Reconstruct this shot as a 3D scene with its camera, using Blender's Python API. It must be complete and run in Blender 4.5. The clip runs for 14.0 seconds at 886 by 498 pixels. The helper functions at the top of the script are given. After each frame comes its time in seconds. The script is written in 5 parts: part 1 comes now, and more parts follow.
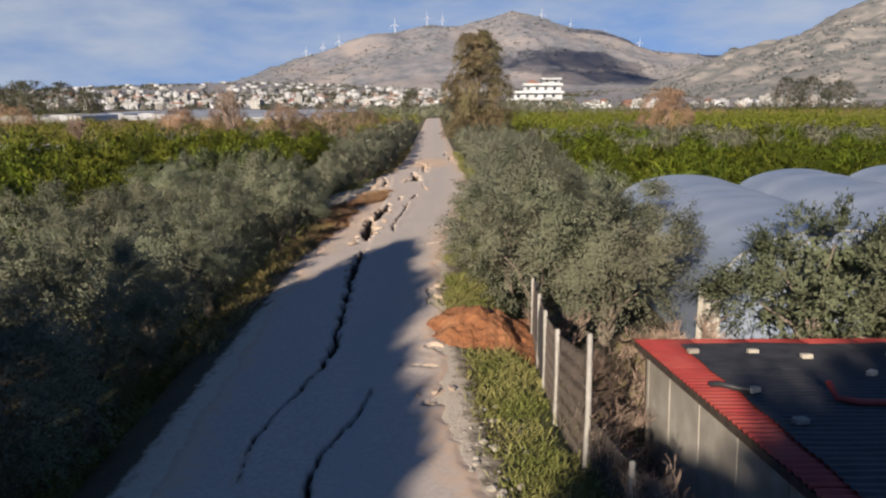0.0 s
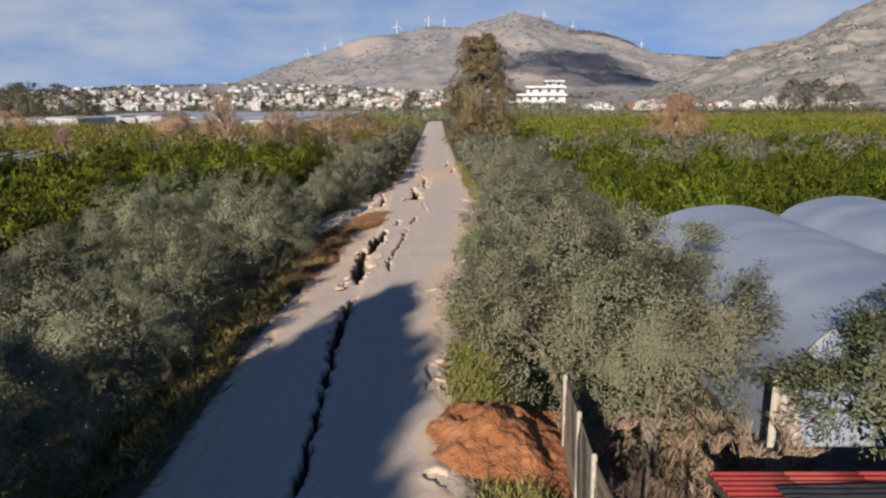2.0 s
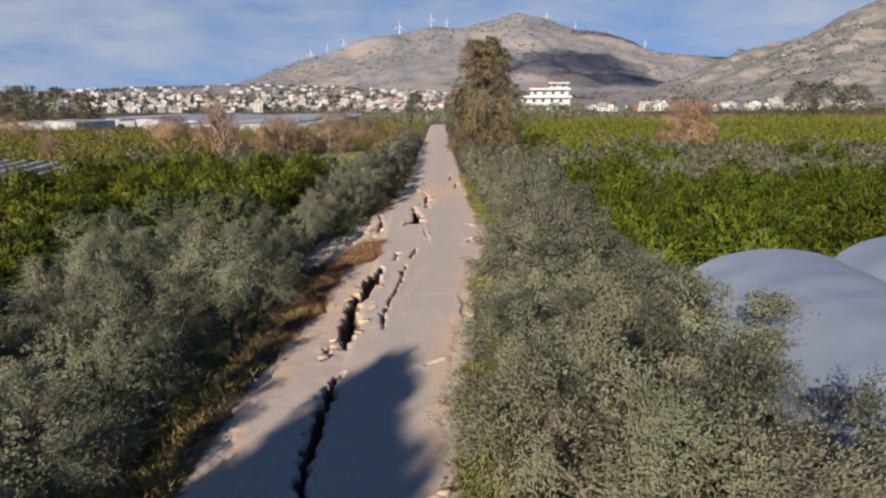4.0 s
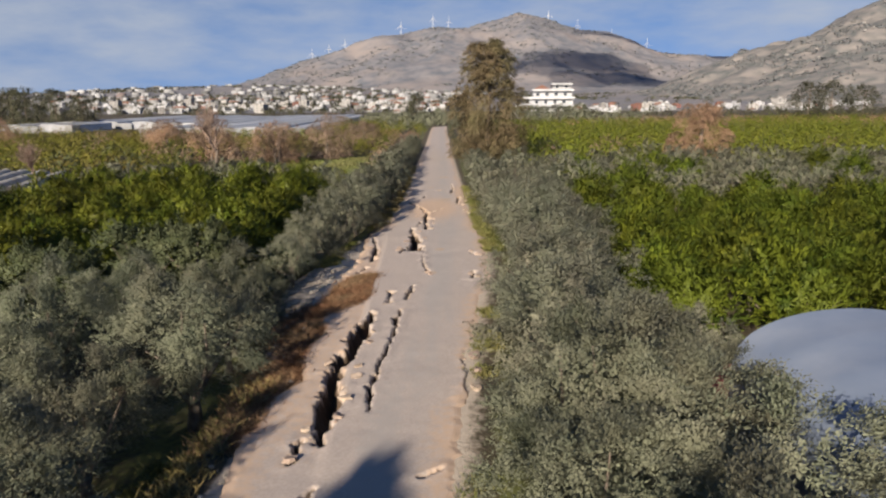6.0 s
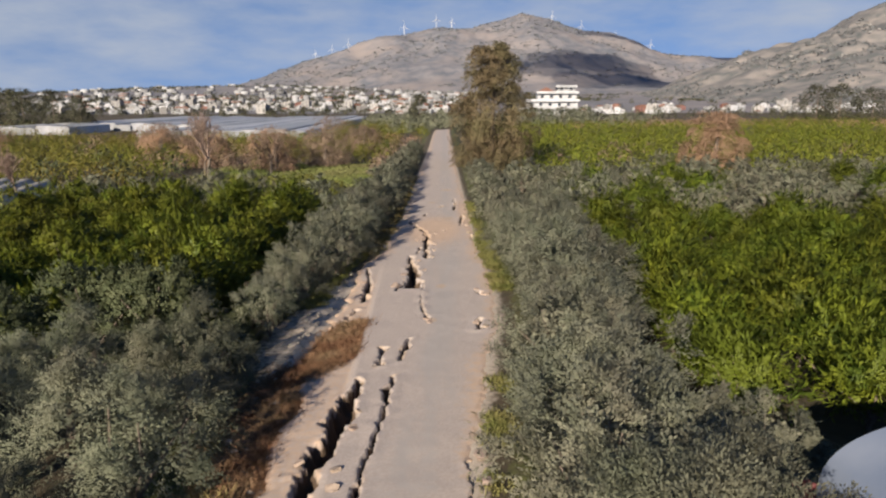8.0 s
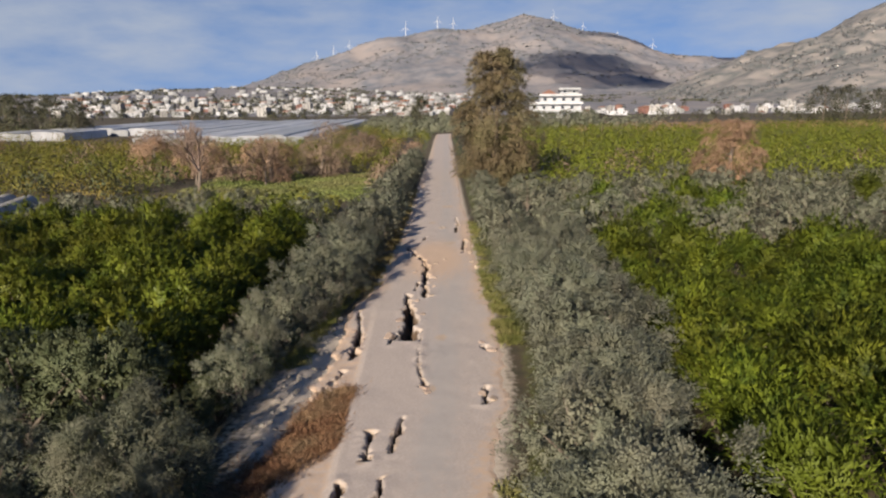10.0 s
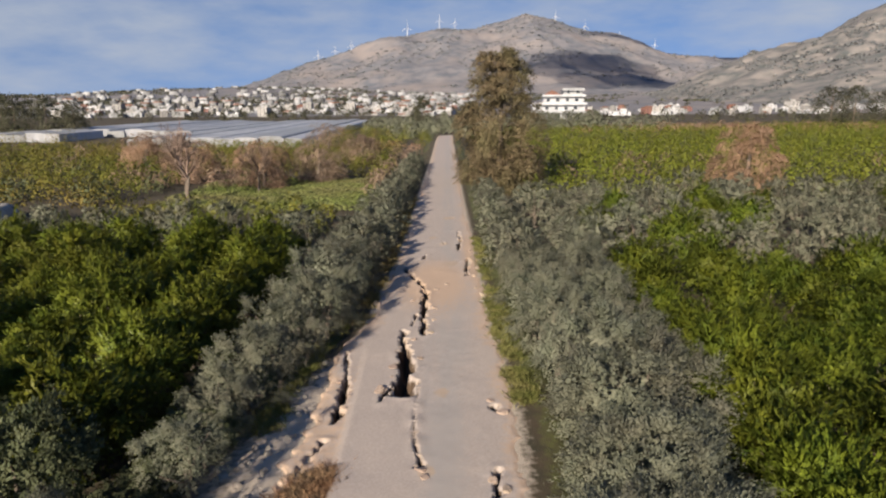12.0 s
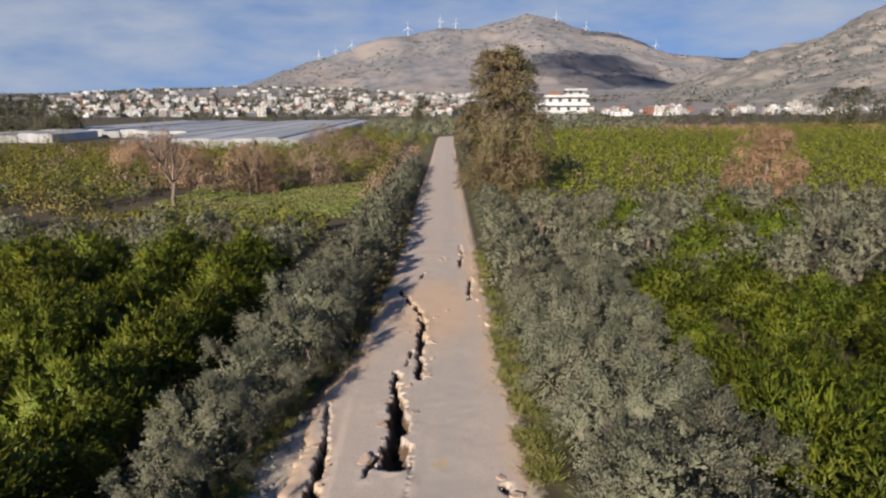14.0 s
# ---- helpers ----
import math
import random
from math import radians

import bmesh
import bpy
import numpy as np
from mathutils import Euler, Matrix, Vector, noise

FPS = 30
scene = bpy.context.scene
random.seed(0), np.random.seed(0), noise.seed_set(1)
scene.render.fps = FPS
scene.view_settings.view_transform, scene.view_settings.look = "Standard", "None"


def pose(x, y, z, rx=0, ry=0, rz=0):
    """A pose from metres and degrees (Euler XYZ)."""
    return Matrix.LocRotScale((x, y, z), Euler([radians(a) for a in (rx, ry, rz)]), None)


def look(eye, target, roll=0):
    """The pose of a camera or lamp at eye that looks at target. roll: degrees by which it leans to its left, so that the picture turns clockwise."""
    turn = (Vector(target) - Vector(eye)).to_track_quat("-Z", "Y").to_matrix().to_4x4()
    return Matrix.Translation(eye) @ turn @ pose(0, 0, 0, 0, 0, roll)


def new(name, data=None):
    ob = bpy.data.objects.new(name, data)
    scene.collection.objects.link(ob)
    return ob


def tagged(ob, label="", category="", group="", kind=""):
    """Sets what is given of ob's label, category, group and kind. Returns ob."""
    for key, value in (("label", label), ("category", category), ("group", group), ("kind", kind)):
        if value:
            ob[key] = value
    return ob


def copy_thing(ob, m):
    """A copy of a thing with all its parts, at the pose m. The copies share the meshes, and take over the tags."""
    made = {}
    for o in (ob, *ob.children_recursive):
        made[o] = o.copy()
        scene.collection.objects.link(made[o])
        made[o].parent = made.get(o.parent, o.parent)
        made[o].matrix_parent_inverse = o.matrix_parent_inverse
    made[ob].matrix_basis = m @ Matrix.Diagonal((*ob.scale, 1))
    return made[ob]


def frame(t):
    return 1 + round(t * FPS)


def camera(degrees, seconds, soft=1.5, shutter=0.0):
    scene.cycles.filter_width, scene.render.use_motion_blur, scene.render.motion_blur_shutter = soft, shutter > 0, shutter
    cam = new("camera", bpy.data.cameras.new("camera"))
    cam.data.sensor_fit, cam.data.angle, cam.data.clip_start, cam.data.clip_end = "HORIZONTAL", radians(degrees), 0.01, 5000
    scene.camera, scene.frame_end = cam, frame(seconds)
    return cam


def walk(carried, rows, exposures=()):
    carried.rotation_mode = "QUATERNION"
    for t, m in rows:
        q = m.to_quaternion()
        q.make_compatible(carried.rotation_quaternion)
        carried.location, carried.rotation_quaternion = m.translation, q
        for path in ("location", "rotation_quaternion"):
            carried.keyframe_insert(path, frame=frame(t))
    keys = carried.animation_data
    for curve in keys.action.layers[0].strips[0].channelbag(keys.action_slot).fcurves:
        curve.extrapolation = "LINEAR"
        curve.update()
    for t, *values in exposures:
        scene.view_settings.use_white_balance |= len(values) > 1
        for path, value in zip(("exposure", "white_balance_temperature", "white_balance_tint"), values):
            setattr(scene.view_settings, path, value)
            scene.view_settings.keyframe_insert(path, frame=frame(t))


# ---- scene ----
cam = camera(66.6, 14.0, soft=2.3)
PATH = [
    (0, (-2.249, 5.97, 5.034), (-2.179, 7.922, 4.605), -0.2),
    (0.5, (-2.21, 6.875, 5.192), (-2.142, 8.827, 4.764), -0.3),
    (1, (-2.183, 7.833, 5.337), (-2.116, 9.786, 4.91), -0.3),
    (1.5, (-2.144, 8.803, 5.517), (-2.079, 10.755, 5.089), -0.4),
    (2, (-2.164, 9.8, 5.697), (-2.098, 11.752, 5.271), -0.1),
    (2.5, (-2.155, 10.726, 5.89), (-2.091, 12.68, 5.465), -0.2),
    (3, (-2.136, 11.746, 6.091), (-2.074, 13.699, 5.666), -0.2),
    (5.5, (-1.901, 16.767, 7.022), (-1.849, 18.721, 6.598), -0.3),
    (6, (-1.871, 17.91, 7.167), (-1.819, 19.864, 6.742), -0.3),
    (6.5, (-1.822, 19.021, 7.365), (-1.773, 20.975, 6.941), -0.2),
    (7, (-1.781, 20.032, 7.555), (-1.732, 21.986, 7.132), -0.2),
    (7.5, (-1.767, 21.117, 7.784), (-1.72, 23.071, 7.36), -0.1),
    (8, (-1.712, 22.191, 7.949), (-1.667, 24.145, 7.525), -0.1),
    (10.5, (-1.489, 27.401, 9.074), (-1.452, 29.356, 8.653), -0.4),
    (11, (-1.458, 28.504, 9.171), (-1.422, 30.459, 8.749), -0.4),
    (11.5, (-1.446, 29.692, 9.255), (-1.411, 31.647, 8.834), -0.3),
    (12, (-1.421, 30.826, 9.273), (-1.387, 32.781, 8.851), -0.3),
    (12.5, (-1.407, 31.891, 9.31), (-1.372, 33.845, 8.888), -0.2),
    (13, (-1.365, 32.933, 9.33), (-1.33, 34.888, 8.908), -0.2),
    (13.5, (-1.354, 34.105, 9.385), (-1.32, 36.059, 8.963), -0.1),
    (14, (-1.321, 35.232, 9.407), (-1.288, 37.187, 8.985), -0.2),
]
walk(cam, [(t, look(eye, target, roll)) for t, eye, target, roll in PATH], ((0, 1.09), (3, 1.08), (6, 1.01), (14, 1.01)))

# ---- light ----
SUN_AZ, SUN_EL = radians(203), radians(21.5)
sun_data = bpy.data.lights.new("sun", "SUN")
sun_data.energy, sun_data.angle, sun_data.color = 5.0, radians(0.6), (1.0, 0.86, 0.69)
sun = new("sun", sun_data)
to_sun = Vector((math.sin(SUN_AZ) * math.cos(SUN_EL), math.cos(SUN_AZ) * math.cos(SUN_EL), math.sin(SUN_EL)))
sun.matrix_world = look((0, 0, 60), Vector((0, 0, 60)) - to_sun)
scene.view_settings.exposure = 0.93

world = bpy.data.worlds.new("sky")
world.use_nodes = True
scene.world = world


def build_sky():
    nt = world.node_tree
    nt.nodes.clear()
    n = nt.nodes.new
    sky = n("ShaderNodeTexSky")
    sky.sky_type, sky.sun_disc = "NISHITA", False
    sky.sun_elevation, sky.sun_rotation = SUN_EL, SUN_AZ
    sky.air_density, sky.dust_density, sky.ozone_density = 1.0, 0.5, 6.5
    co = n("ShaderNodeTexCoord")
    mp = n("ShaderNodeMapping")
    mp.inputs["Scale"].default_value = (1.8, 1.8, 6.0)
    mp.inputs["Location"].default_value = (0.35, 0.2, 0.35)
    nz = n("ShaderNodeTexNoise")
    nz.inputs["Scale"].default_value, nz.inputs["Detail"].default_value = 3.0, 7
    nz.inputs["Roughness"].default_value = 0.55
    rp = n("ShaderNodeValToRGB")
    rp.color_ramp.elements[0].position, rp.color_ramp.elements[1].position = 0.24, 0.70
    rp.color_ramp.elements[1].color = (0.8, 0.8, 0.8, 1)
    cl = n("ShaderNodeRGB")
    cl.outputs[0].default_value = (3.1, 3.35, 3.8, 1)
    mx = n("ShaderNodeMix")
    mx.data_type = "RGBA"
    bg, out = n("ShaderNodeBackground"), n("ShaderNodeOutputWorld")
    bg.inputs["Strength"].default_value = 0.077
    ln = nt.links.new
    lift = n("ShaderNodeVectorMath")
    lift.operation = "ADD"
    lift.inputs[1].default_value = (0, 0, 0.34)
    ln(co.outputs["Generated"], lift.inputs[0])
    ln(lift.outputs[0], sky.inputs["Vector"])
    ln(co.outputs["Generated"], mp.inputs["Vector"])
    ln(mp.outputs[0], nz.inputs["Vector"])
    ln(nz.outputs["Fac"], rp.inputs[0])
    # cloud banks lie low over the land, the sky overhead is clear
    sep, fade, keep = n("ShaderNodeSeparateXYZ"), n("ShaderNodeMapRange"), n("ShaderNodeMath")
    fade.inputs["From Min"].default_value, fade.inputs["From Max"].default_value = 0.30, 0.14
    keep.operation = "MULTIPLY"
    ln(co.outputs["Generated"], sep.inputs[0])
    ln(sep.outputs["Z"], fade.inputs["Value"])
    ln(rp.outputs[0], keep.inputs[0])
    ln(fade.outputs[0], keep.inputs[1])
    ln(keep.outputs[0], mx.inputs["Factor"])
    ln(sky.outputs[0], mx.inputs["A"])
    ln(cl.outputs[0], mx.inputs["B"])
    ln(mx.outputs["Result"], bg.inputs["Color"])
    ln(bg.outputs[0], out.inputs["Surface"])


build_sky()


# ---- materials ----
def mat(name, c1, c2, scale=4.0, rough=0.8, bump=0.0, c3=None, scale3=0.6, island=0.0, objrand=0.0, through_light=0.0,
        metal=0.0, stretch=(1, 1, 1), bump_scale=None, spec=0.35, alpha=1.0, cut=(0.35, 0.65)):
    """Two-scale noise colour (c1, c2 fine; c3 in broad stains), optional bump, per-piece and per-object variation."""
    m = bpy.data.materials.new(name)
    m.use_nodes = True
    nt = m.node_tree
    nt.nodes.clear()
    n, ln = nt.nodes.new, nt.links.new
    out, p = n("ShaderNodeOutputMaterial"), n("ShaderNodeBsdfPrincipled")
    p.inputs["Roughness"].default_value, p.inputs["Metallic"].default_value = rough, metal
    p.inputs["Specular IOR Level"].default_value, p.inputs["Alpha"].default_value = spec, alpha
    geo = n("ShaderNodeNewGeometry")
    mp = n("ShaderNodeMapping")
    mp.inputs["Scale"].default_value = stretch
    ln(geo.outputs["Position"], mp.inputs["Vector"])

    def mixed(fac, a, b):
        x = n("ShaderNodeMix")
        x.data_type = "RGBA"
        ln(fac, x.inputs["Factor"])
        for key, v in (("A", a), ("B", b)):
            if isinstance(v, tuple):
                x.inputs[key].default_value = (*v, 1)
            else:
                ln(v, x.inputs[key])
        return x.outputs["Result"]

    def noise_fac(sc, lo, hi, detail=5):
        t = n("ShaderNodeTexNoise")
        t.inputs["Scale"].default_value, t.inputs["Detail"].default_value = sc, detail
        ln(mp.outputs[0], t.inputs["Vector"])
        r = n("ShaderNodeMapRange")
        r.inputs["From Min"].default_value, r.inputs["From Max"].default_value = lo, hi
        ln(t.outputs["Fac"], r.inputs["Value"])
        return r.outputs[0]

    col = mixed(noise_fac(scale, *cut), c1, c2)
    if c3:
        col = mixed(noise_fac(scale3, 0.45, 0.68, 4), col, c3)
    for source, amount in (("island", island), ("object", objrand)):
        if amount:
            node = geo.outputs["Random Per Island"] if source == "island" else n("ShaderNodeObjectInfo").outputs["Random"]
            r = n("ShaderNodeMapRange")
            r.inputs["To Min"].default_value, r.inputs["To Max"].default_value = 1 - amount, 1 + amount
            ln(node, r.inputs["Value"])
            h = n("ShaderNodeHueSaturation")
            ln(r.outputs[0], h.inputs["Value"])
            ln(col, h.inputs["Color"])
            if source == "object":
                r2 = n("ShaderNodeMapRange")
                r2.inputs["To Min"].default_value, r2.inputs["To Max"].default_value = 0.5 - amount * 0.06, 0.5 + amount * 0.06
                ln(node, r2.inputs["Value"])
                ln(r2.outputs[0], h.inputs["Hue"])
            col = h.outputs[0]
    ln(col, p.inputs["Base Color"])
    if bump:
        t = n("ShaderNodeTexNoise")
        t.inputs["Scale"].default_value, t.inputs["Detail"].default_value = bump_scale or scale * 4, 6
        ln(mp.outputs[0], t.inputs["Vector"])
        b = n("ShaderNodeBump")
        b.inputs["Strength"].default_value, b.inputs["Distance"].default_value = bump, 0.05
        ln(t.outputs["Fac"], b.inputs["Height"])
        ln(b.outputs[0], p.inputs["Normal"])
    surf = p.outputs[0]
    if through_light:
        tr = n("ShaderNodeBsdfTranslucent")
        ln(col, tr.inputs["Color"])
        ms = n("ShaderNodeMixShader")
        ms.inputs[0].default_value = through_light
        ln(surf, ms.inputs[1])
        ln(tr.outputs[0], ms.inputs[2])
        surf = ms.outputs[0]
    ln(surf, out.inputs["Surface"])
    m["col"] = 1
    return m


def layered(name, base, layers, rough=0.9, bump=0.4, bump_scale=30.0):
    """Base noise colours, then layers (attribute name, colour a, colour b) laid over by a mesh attribute broken up by noise."""
    m = mat(name, *base, rough=rough, bump=bump, bump_scale=bump_scale)
    nt = m.node_tree
    n, ln = nt.nodes.new, nt.links.new
    p = next(x for x in nt.nodes if x.type == "BSDF_PRINCIPLED")
    col = p.inputs["Base Color"].links[0].from_socket
    geo = n("ShaderNodeNewGeometry")
    for key, a, b in layers:
        at = n("ShaderNodeAttribute")
        at.attribute_name = key
        t = n("ShaderNodeTexNoise")
        t.inputs["Scale"].default_value, t.inputs["Detail"].default_value = 5.0, 6
        ln(geo.outputs["Position"], t.inputs["Vector"])
        inner = n("ShaderNodeMix")
        inner.data_type = "RGBA"
        inner.inputs["A"].default_value, inner.inputs["B"].default_value = (*a, 1), (*b, 1)
        ln(t.outputs["Fac"], inner.inputs["Factor"])
        s = n("ShaderNodeMath")
        s.operation = "ADD"
        ln(at.outputs["Fac"], s.inputs[0])
        ln(t.outputs["Fac"], s.inputs[1])
        r = n("ShaderNodeMapRange")
        r.inputs["From Min"].default_value, r.inputs["From Max"].default_value = 0.75, 1.15
        ln(s.outputs[0], r.inputs["Value"])
        x = n("ShaderNodeMix")
        x.data_type = "RGBA"
        ln(r.outputs[0], x.inputs["Factor"])
        ln(col, x.inputs["A"])
        ln(inner.outputs["Result"], x.inputs["B"])
        col = x.outputs["Result"]
    ln(col, p.inputs["Base Color"])
    return m


M_ROAD = layered("old_asphalt", ((0.312, 0.268, 0.242), (0.376, 0.325, 0.294), 14.0),
                 (("worn", (0.292, 0.266, 0.250), (0.332, 0.302, 0.282)), ("edge", (0.450, 0.332, 0.248), (0.380, 0.284, 0.214)), ("rim", (0.414, 0.331, 0.262), (0.304, 0.235, 0.179)),
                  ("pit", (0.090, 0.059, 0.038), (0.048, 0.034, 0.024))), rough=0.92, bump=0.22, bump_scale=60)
M_GROUND = layered("field_soil", ((0.066, 0.049, 0.030), (0.040, 0.036, 0.020), 1.3),
                   (("grass", (0.062, 0.078, 0.020), (0.108, 0.110, 0.034)), ("gravel", (0.44, 0.375, 0.305), (0.33, 0.285, 0.235))), rough=0.95, bump=0.6, bump_scale=18)
M_OLIVE = mat("olive_leaf", (0.124, 0.138, 0.092), (0.188, 0.196, 0.138), 1.4, 0.8, c3=(0.166, 0.162, 0.116), scale3=0.5, island=0.10, objrand=0.14, through_light=0.24, spec=0.12)
M_OLIVE_PALE = mat("silvery_olive_leaf", (0.154, 0.167, 0.116), (0.218, 0.224, 0.164), 1.4, 0.85, c3=(0.198, 0.190, 0.142), scale3=0.5, island=0.08, objrand=0.16, through_light=0.28, spec=0.08)
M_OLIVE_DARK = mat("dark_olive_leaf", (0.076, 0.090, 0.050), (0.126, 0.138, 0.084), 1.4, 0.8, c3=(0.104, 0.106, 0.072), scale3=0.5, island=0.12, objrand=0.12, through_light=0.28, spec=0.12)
M_CITRUS = mat("citrus_leaf", (0.066, 0.094, 0.011), (0.138, 0.154, 0.017), 1.6, 0.5, c3=(0.108, 0.114, 0.015), scale3=0.35, island=0.2, objrand=0.16, through_light=0.2, spec=0.22)
M_CITRUS_R = mat("mandarin_leaf", (0.070, 0.098, 0.012), (0.152, 0.166, 0.020), 1.0, 0.6, c3=(0.126, 0.126, 0.018), scale3=0.08, island=0.16, objrand=0.18, through_light=0.16, spec=0.2)
M_CITRUS_FAR = mat("far_citrus_leaf", (0.074, 0.092, 0.014), (0.148, 0.146, 0.024), 0.4, 0.65, c3=(0.152, 0.112, 0.032), scale3=0.035, island=0.14, through_light=0.16, spec=0.2)
# shrub green pulled towards the hills' blue-grey, so haze sits in the colour
M_SCRUB = mat("hazed_hill_shrub", (0.108, 0.118, 0.126), (0.130, 0.136, 0.140), 0.05, 0.9, island=0.12)
M_MANDARIN = mat("mandarin_shoots", (0.038, 0.062, 0.007), (0.142, 0.164, 0.015), 1.2, 0.6, c3=(0.080, 0.102, 0.011), scale3=0.35, island=0.2, objrand=0.2, through_light=0.2, spec=0.2)
M_DARKLEAF = mat("dark_shrub_leaf", (0.052, 0.066, 0.032), (0.094, 0.104, 0.054), 2.0, 0.7, island=0.25, objrand=0.12, through_light=0.15, spec=0.2)
M_BARK = mat("grey_bark", (0.097, 0.076, 0.059), (0.166, 0.138, 0.114), 9, 0.9, bump=0.6, stretch=(1, 1, 0.3))
M_CONIFER = mat("rusty_needles", (0.106, 0.084, 0.044), (0.168, 0.126, 0.074), 0.6, 0.8, c3=(0.128, 0.116, 0.056), scale3=0.25, island=0.3, through_light=0.15)
M_PINE = mat("dark_needles", (0.034, 0.038, 0.021), (0.062, 0.059, 0.034), 0.4, 0.8, island=0.35, objrand=0.15)
M_DRY = mat("dry_rust_grass", (0.205, 0.104, 0.056), (0.262, 0.160, 0.092), 1.3, 0.85, c3=(0.255, 0.178, 0.105), scale3=0.9, island=0.4, through_light=0.15)
M_STRAW = mat("straw_grass", (0.248, 0.193, 0.083), (0.166, 0.138, 0.052), 2.0, 0.85, island=0.35, through_light=0.15)
M_GRASS = mat("green_grass", (0.112, 0.126, 0.030), (0.205, 0.190, 0.068), 1.2, 0.75, island=0.25, through_light=0.15)
M_TARP = mat("faded_tarpaulin", (0.130, 0.034, 0.040), (0.100, 0.030, 0.034), 3, 0.6, c3=(0.150, 0.055, 0.055), scale3=1.2)
M_MEADOW = mat("meadow_grass", (0.120, 0.158, 0.036), (0.168, 0.192, 0.056), 0.3, 0.8, c3=(0.170, 0.160, 0.066), scale3=0.1, island=0.1, through_light=0.15)
M_TWIG = mat("bare_twigs", (0.200, 0.140, 0.110), (0.275, 0.205, 0.165), 1.0, 0.85, island=0.3)
M_REED = mat("dry_reed", (0.160, 0.110, 0.080), (0.222, 0.160, 0.120), 0.7, 0.85, island=0.2, objrand=0.12, through_light=0.08)
M_RUST = mat("rusty_twigs", (0.245, 0.152, 0.095), (0.320, 0.212, 0.142), 0.7, 0.85, island=0.18, through_light=0.12)
M_RED = mat("red_sheet_metal", (0.225, 0.030, 0.028), (0.185, 0.030, 0.026), 3, 0.55, c3=(0.25, 0.055, 0.045), scale3=1.2, spec=0.35)
M_MEMBRANE = mat("black_membrane", (0.015, 0.016, 0.019), (0.028, 0.028, 0.032), 3, 0.55, bump=0.25, bump_scale=4)
M_PLASTER = mat("pale_plaster", (0.317, 0.297, 0.262), (0.262, 0.241, 0.214), 3, 0.9, bump=0.2, c3=(0.207, 0.186, 0.159), scale3=1.1)
M_CONCRETE = mat("concrete_post", (0.290, 0.276, 0.255), (0.207, 0.193, 0.179), 8, 0.9, bump=0.3)
M_DARKWOOD = mat("dark_timber", (0.034, 0.024, 0.019), (0.055, 0.041, 0.031), 6, 0.85, stretch=(1, 1, 0.2))
M_NET = mat("dark_shade_net", (0.021, 0.021, 0.024), (0.034, 0.034, 0.038), 6, 0.9)
M_WIRE = mat("rusty_wire", (0.069, 0.055, 0.048), (0.110, 0.090, 0.076), 20, 0.7)
M_PLASTIC = mat("greenhouse_plastic", (0.172, 0.212, 0.292), (0.222, 0.258, 0.330), 0.7, 0.42, c3=(0.155, 0.195, 0.272), scale3=0.3, through_light=0.1, bump=0.08, bump_scale=1.5)
M_SHEET = mat("white_sheet", (0.40, 0.385, 0.36), (0.31, 0.295, 0.27), 1.5, 0.75, through_light=0.12, bump=0.4, bump_scale=3, c3=(0.26, 0.24, 0.21), scale3=0.8)
# film colour lifted for roofs the low sun grazes, darkened for fronts facing it
M_FARFILM = mat("weathered_film", (0.40, 0.42, 0.45), (0.31, 0.33, 0.365), 0.35, 0.45, c3=(0.48, 0.49, 0.51), scale3=0.05, through_light=0.2, objrand=0.15)
M_FRONTFILM = mat("darkened_front_film", (0.215, 0.225, 0.245), (0.165, 0.175, 0.19), 0.5, 0.6, c3=(0.27, 0.275, 0.285), scale3=0.15, objrand=0.25)
M_SOIL = mat("red_soil", (0.232, 0.090, 0.036), (0.150, 0.060, 0.026), 5, 0.95, bump=0.9, bump_scale=14, c3=(0.27, 0.125, 0.058), scale3=1.5)
M_CHUNK = mat("broken_asphalt", (0.345, 0.272, 0.222), (0.258, 0.200, 0.160), 7, 0.92, bump=0.5, objrand=0.2)
M_STONE = mat("pale_stone", (0.27, 0.245, 0.212), (0.20, 0.18, 0.155), 9, 0.9, objrand=0.25)
M_WHITE = mat("white_render", (0.37, 0.38, 0.40), (0.28, 0.29, 0.305), 0.5, 0.85, objrand=0.35)
M_TOWN = mat("grey_white_render", (0.235, 0.24, 0.25), (0.18, 0.185, 0.195), 0.05, 0.85, island=0.55)
M_CREAM = mat("cream_render", (0.27, 0.262, 0.255), (0.21, 0.205, 0.20), 0.5, 0.85, objrand=0.35)
M_BRICKRED = mat("red_render", (0.20, 0.10, 0.08), (0.165, 0.085, 0.07), 0.5, 0.85, objrand=0.2)
M_TILE = mat("clay_roof", (0.23, 0.115, 0.08), (0.175, 0.09, 0.065), 1.2, 0.85)
M_ROOF = mat("flat_roof", (0.340, 0.318, 0.296), (0.281, 0.266, 0.252), 1.0, 0.9)
M_WINDOW = mat("window_glass_dark", (0.034, 0.041, 0.052), (0.048, 0.055, 0.069), 0.5, 0.2, spec=0.5)
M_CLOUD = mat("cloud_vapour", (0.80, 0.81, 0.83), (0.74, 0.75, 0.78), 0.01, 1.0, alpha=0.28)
# white greyed towards blue, standing in for haze over the ridge turbines
M_STEEL = mat("hazed_white_steel", (0.488, 0.496, 0.511), (0.444, 0.451, 0.466), 0.2, 0.5)
# far hill and foothill: distance haze is mixed into the colours as blue-grey
M_HILL = mat("hazed_scrub_hillside", (0.172, 0.166, 0.178), (0.104, 0.114, 0.134), 0.035, 0.95, c3=(0.222, 0.196, 0.188), scale3=0.006, cut=(0.38, 0.64))
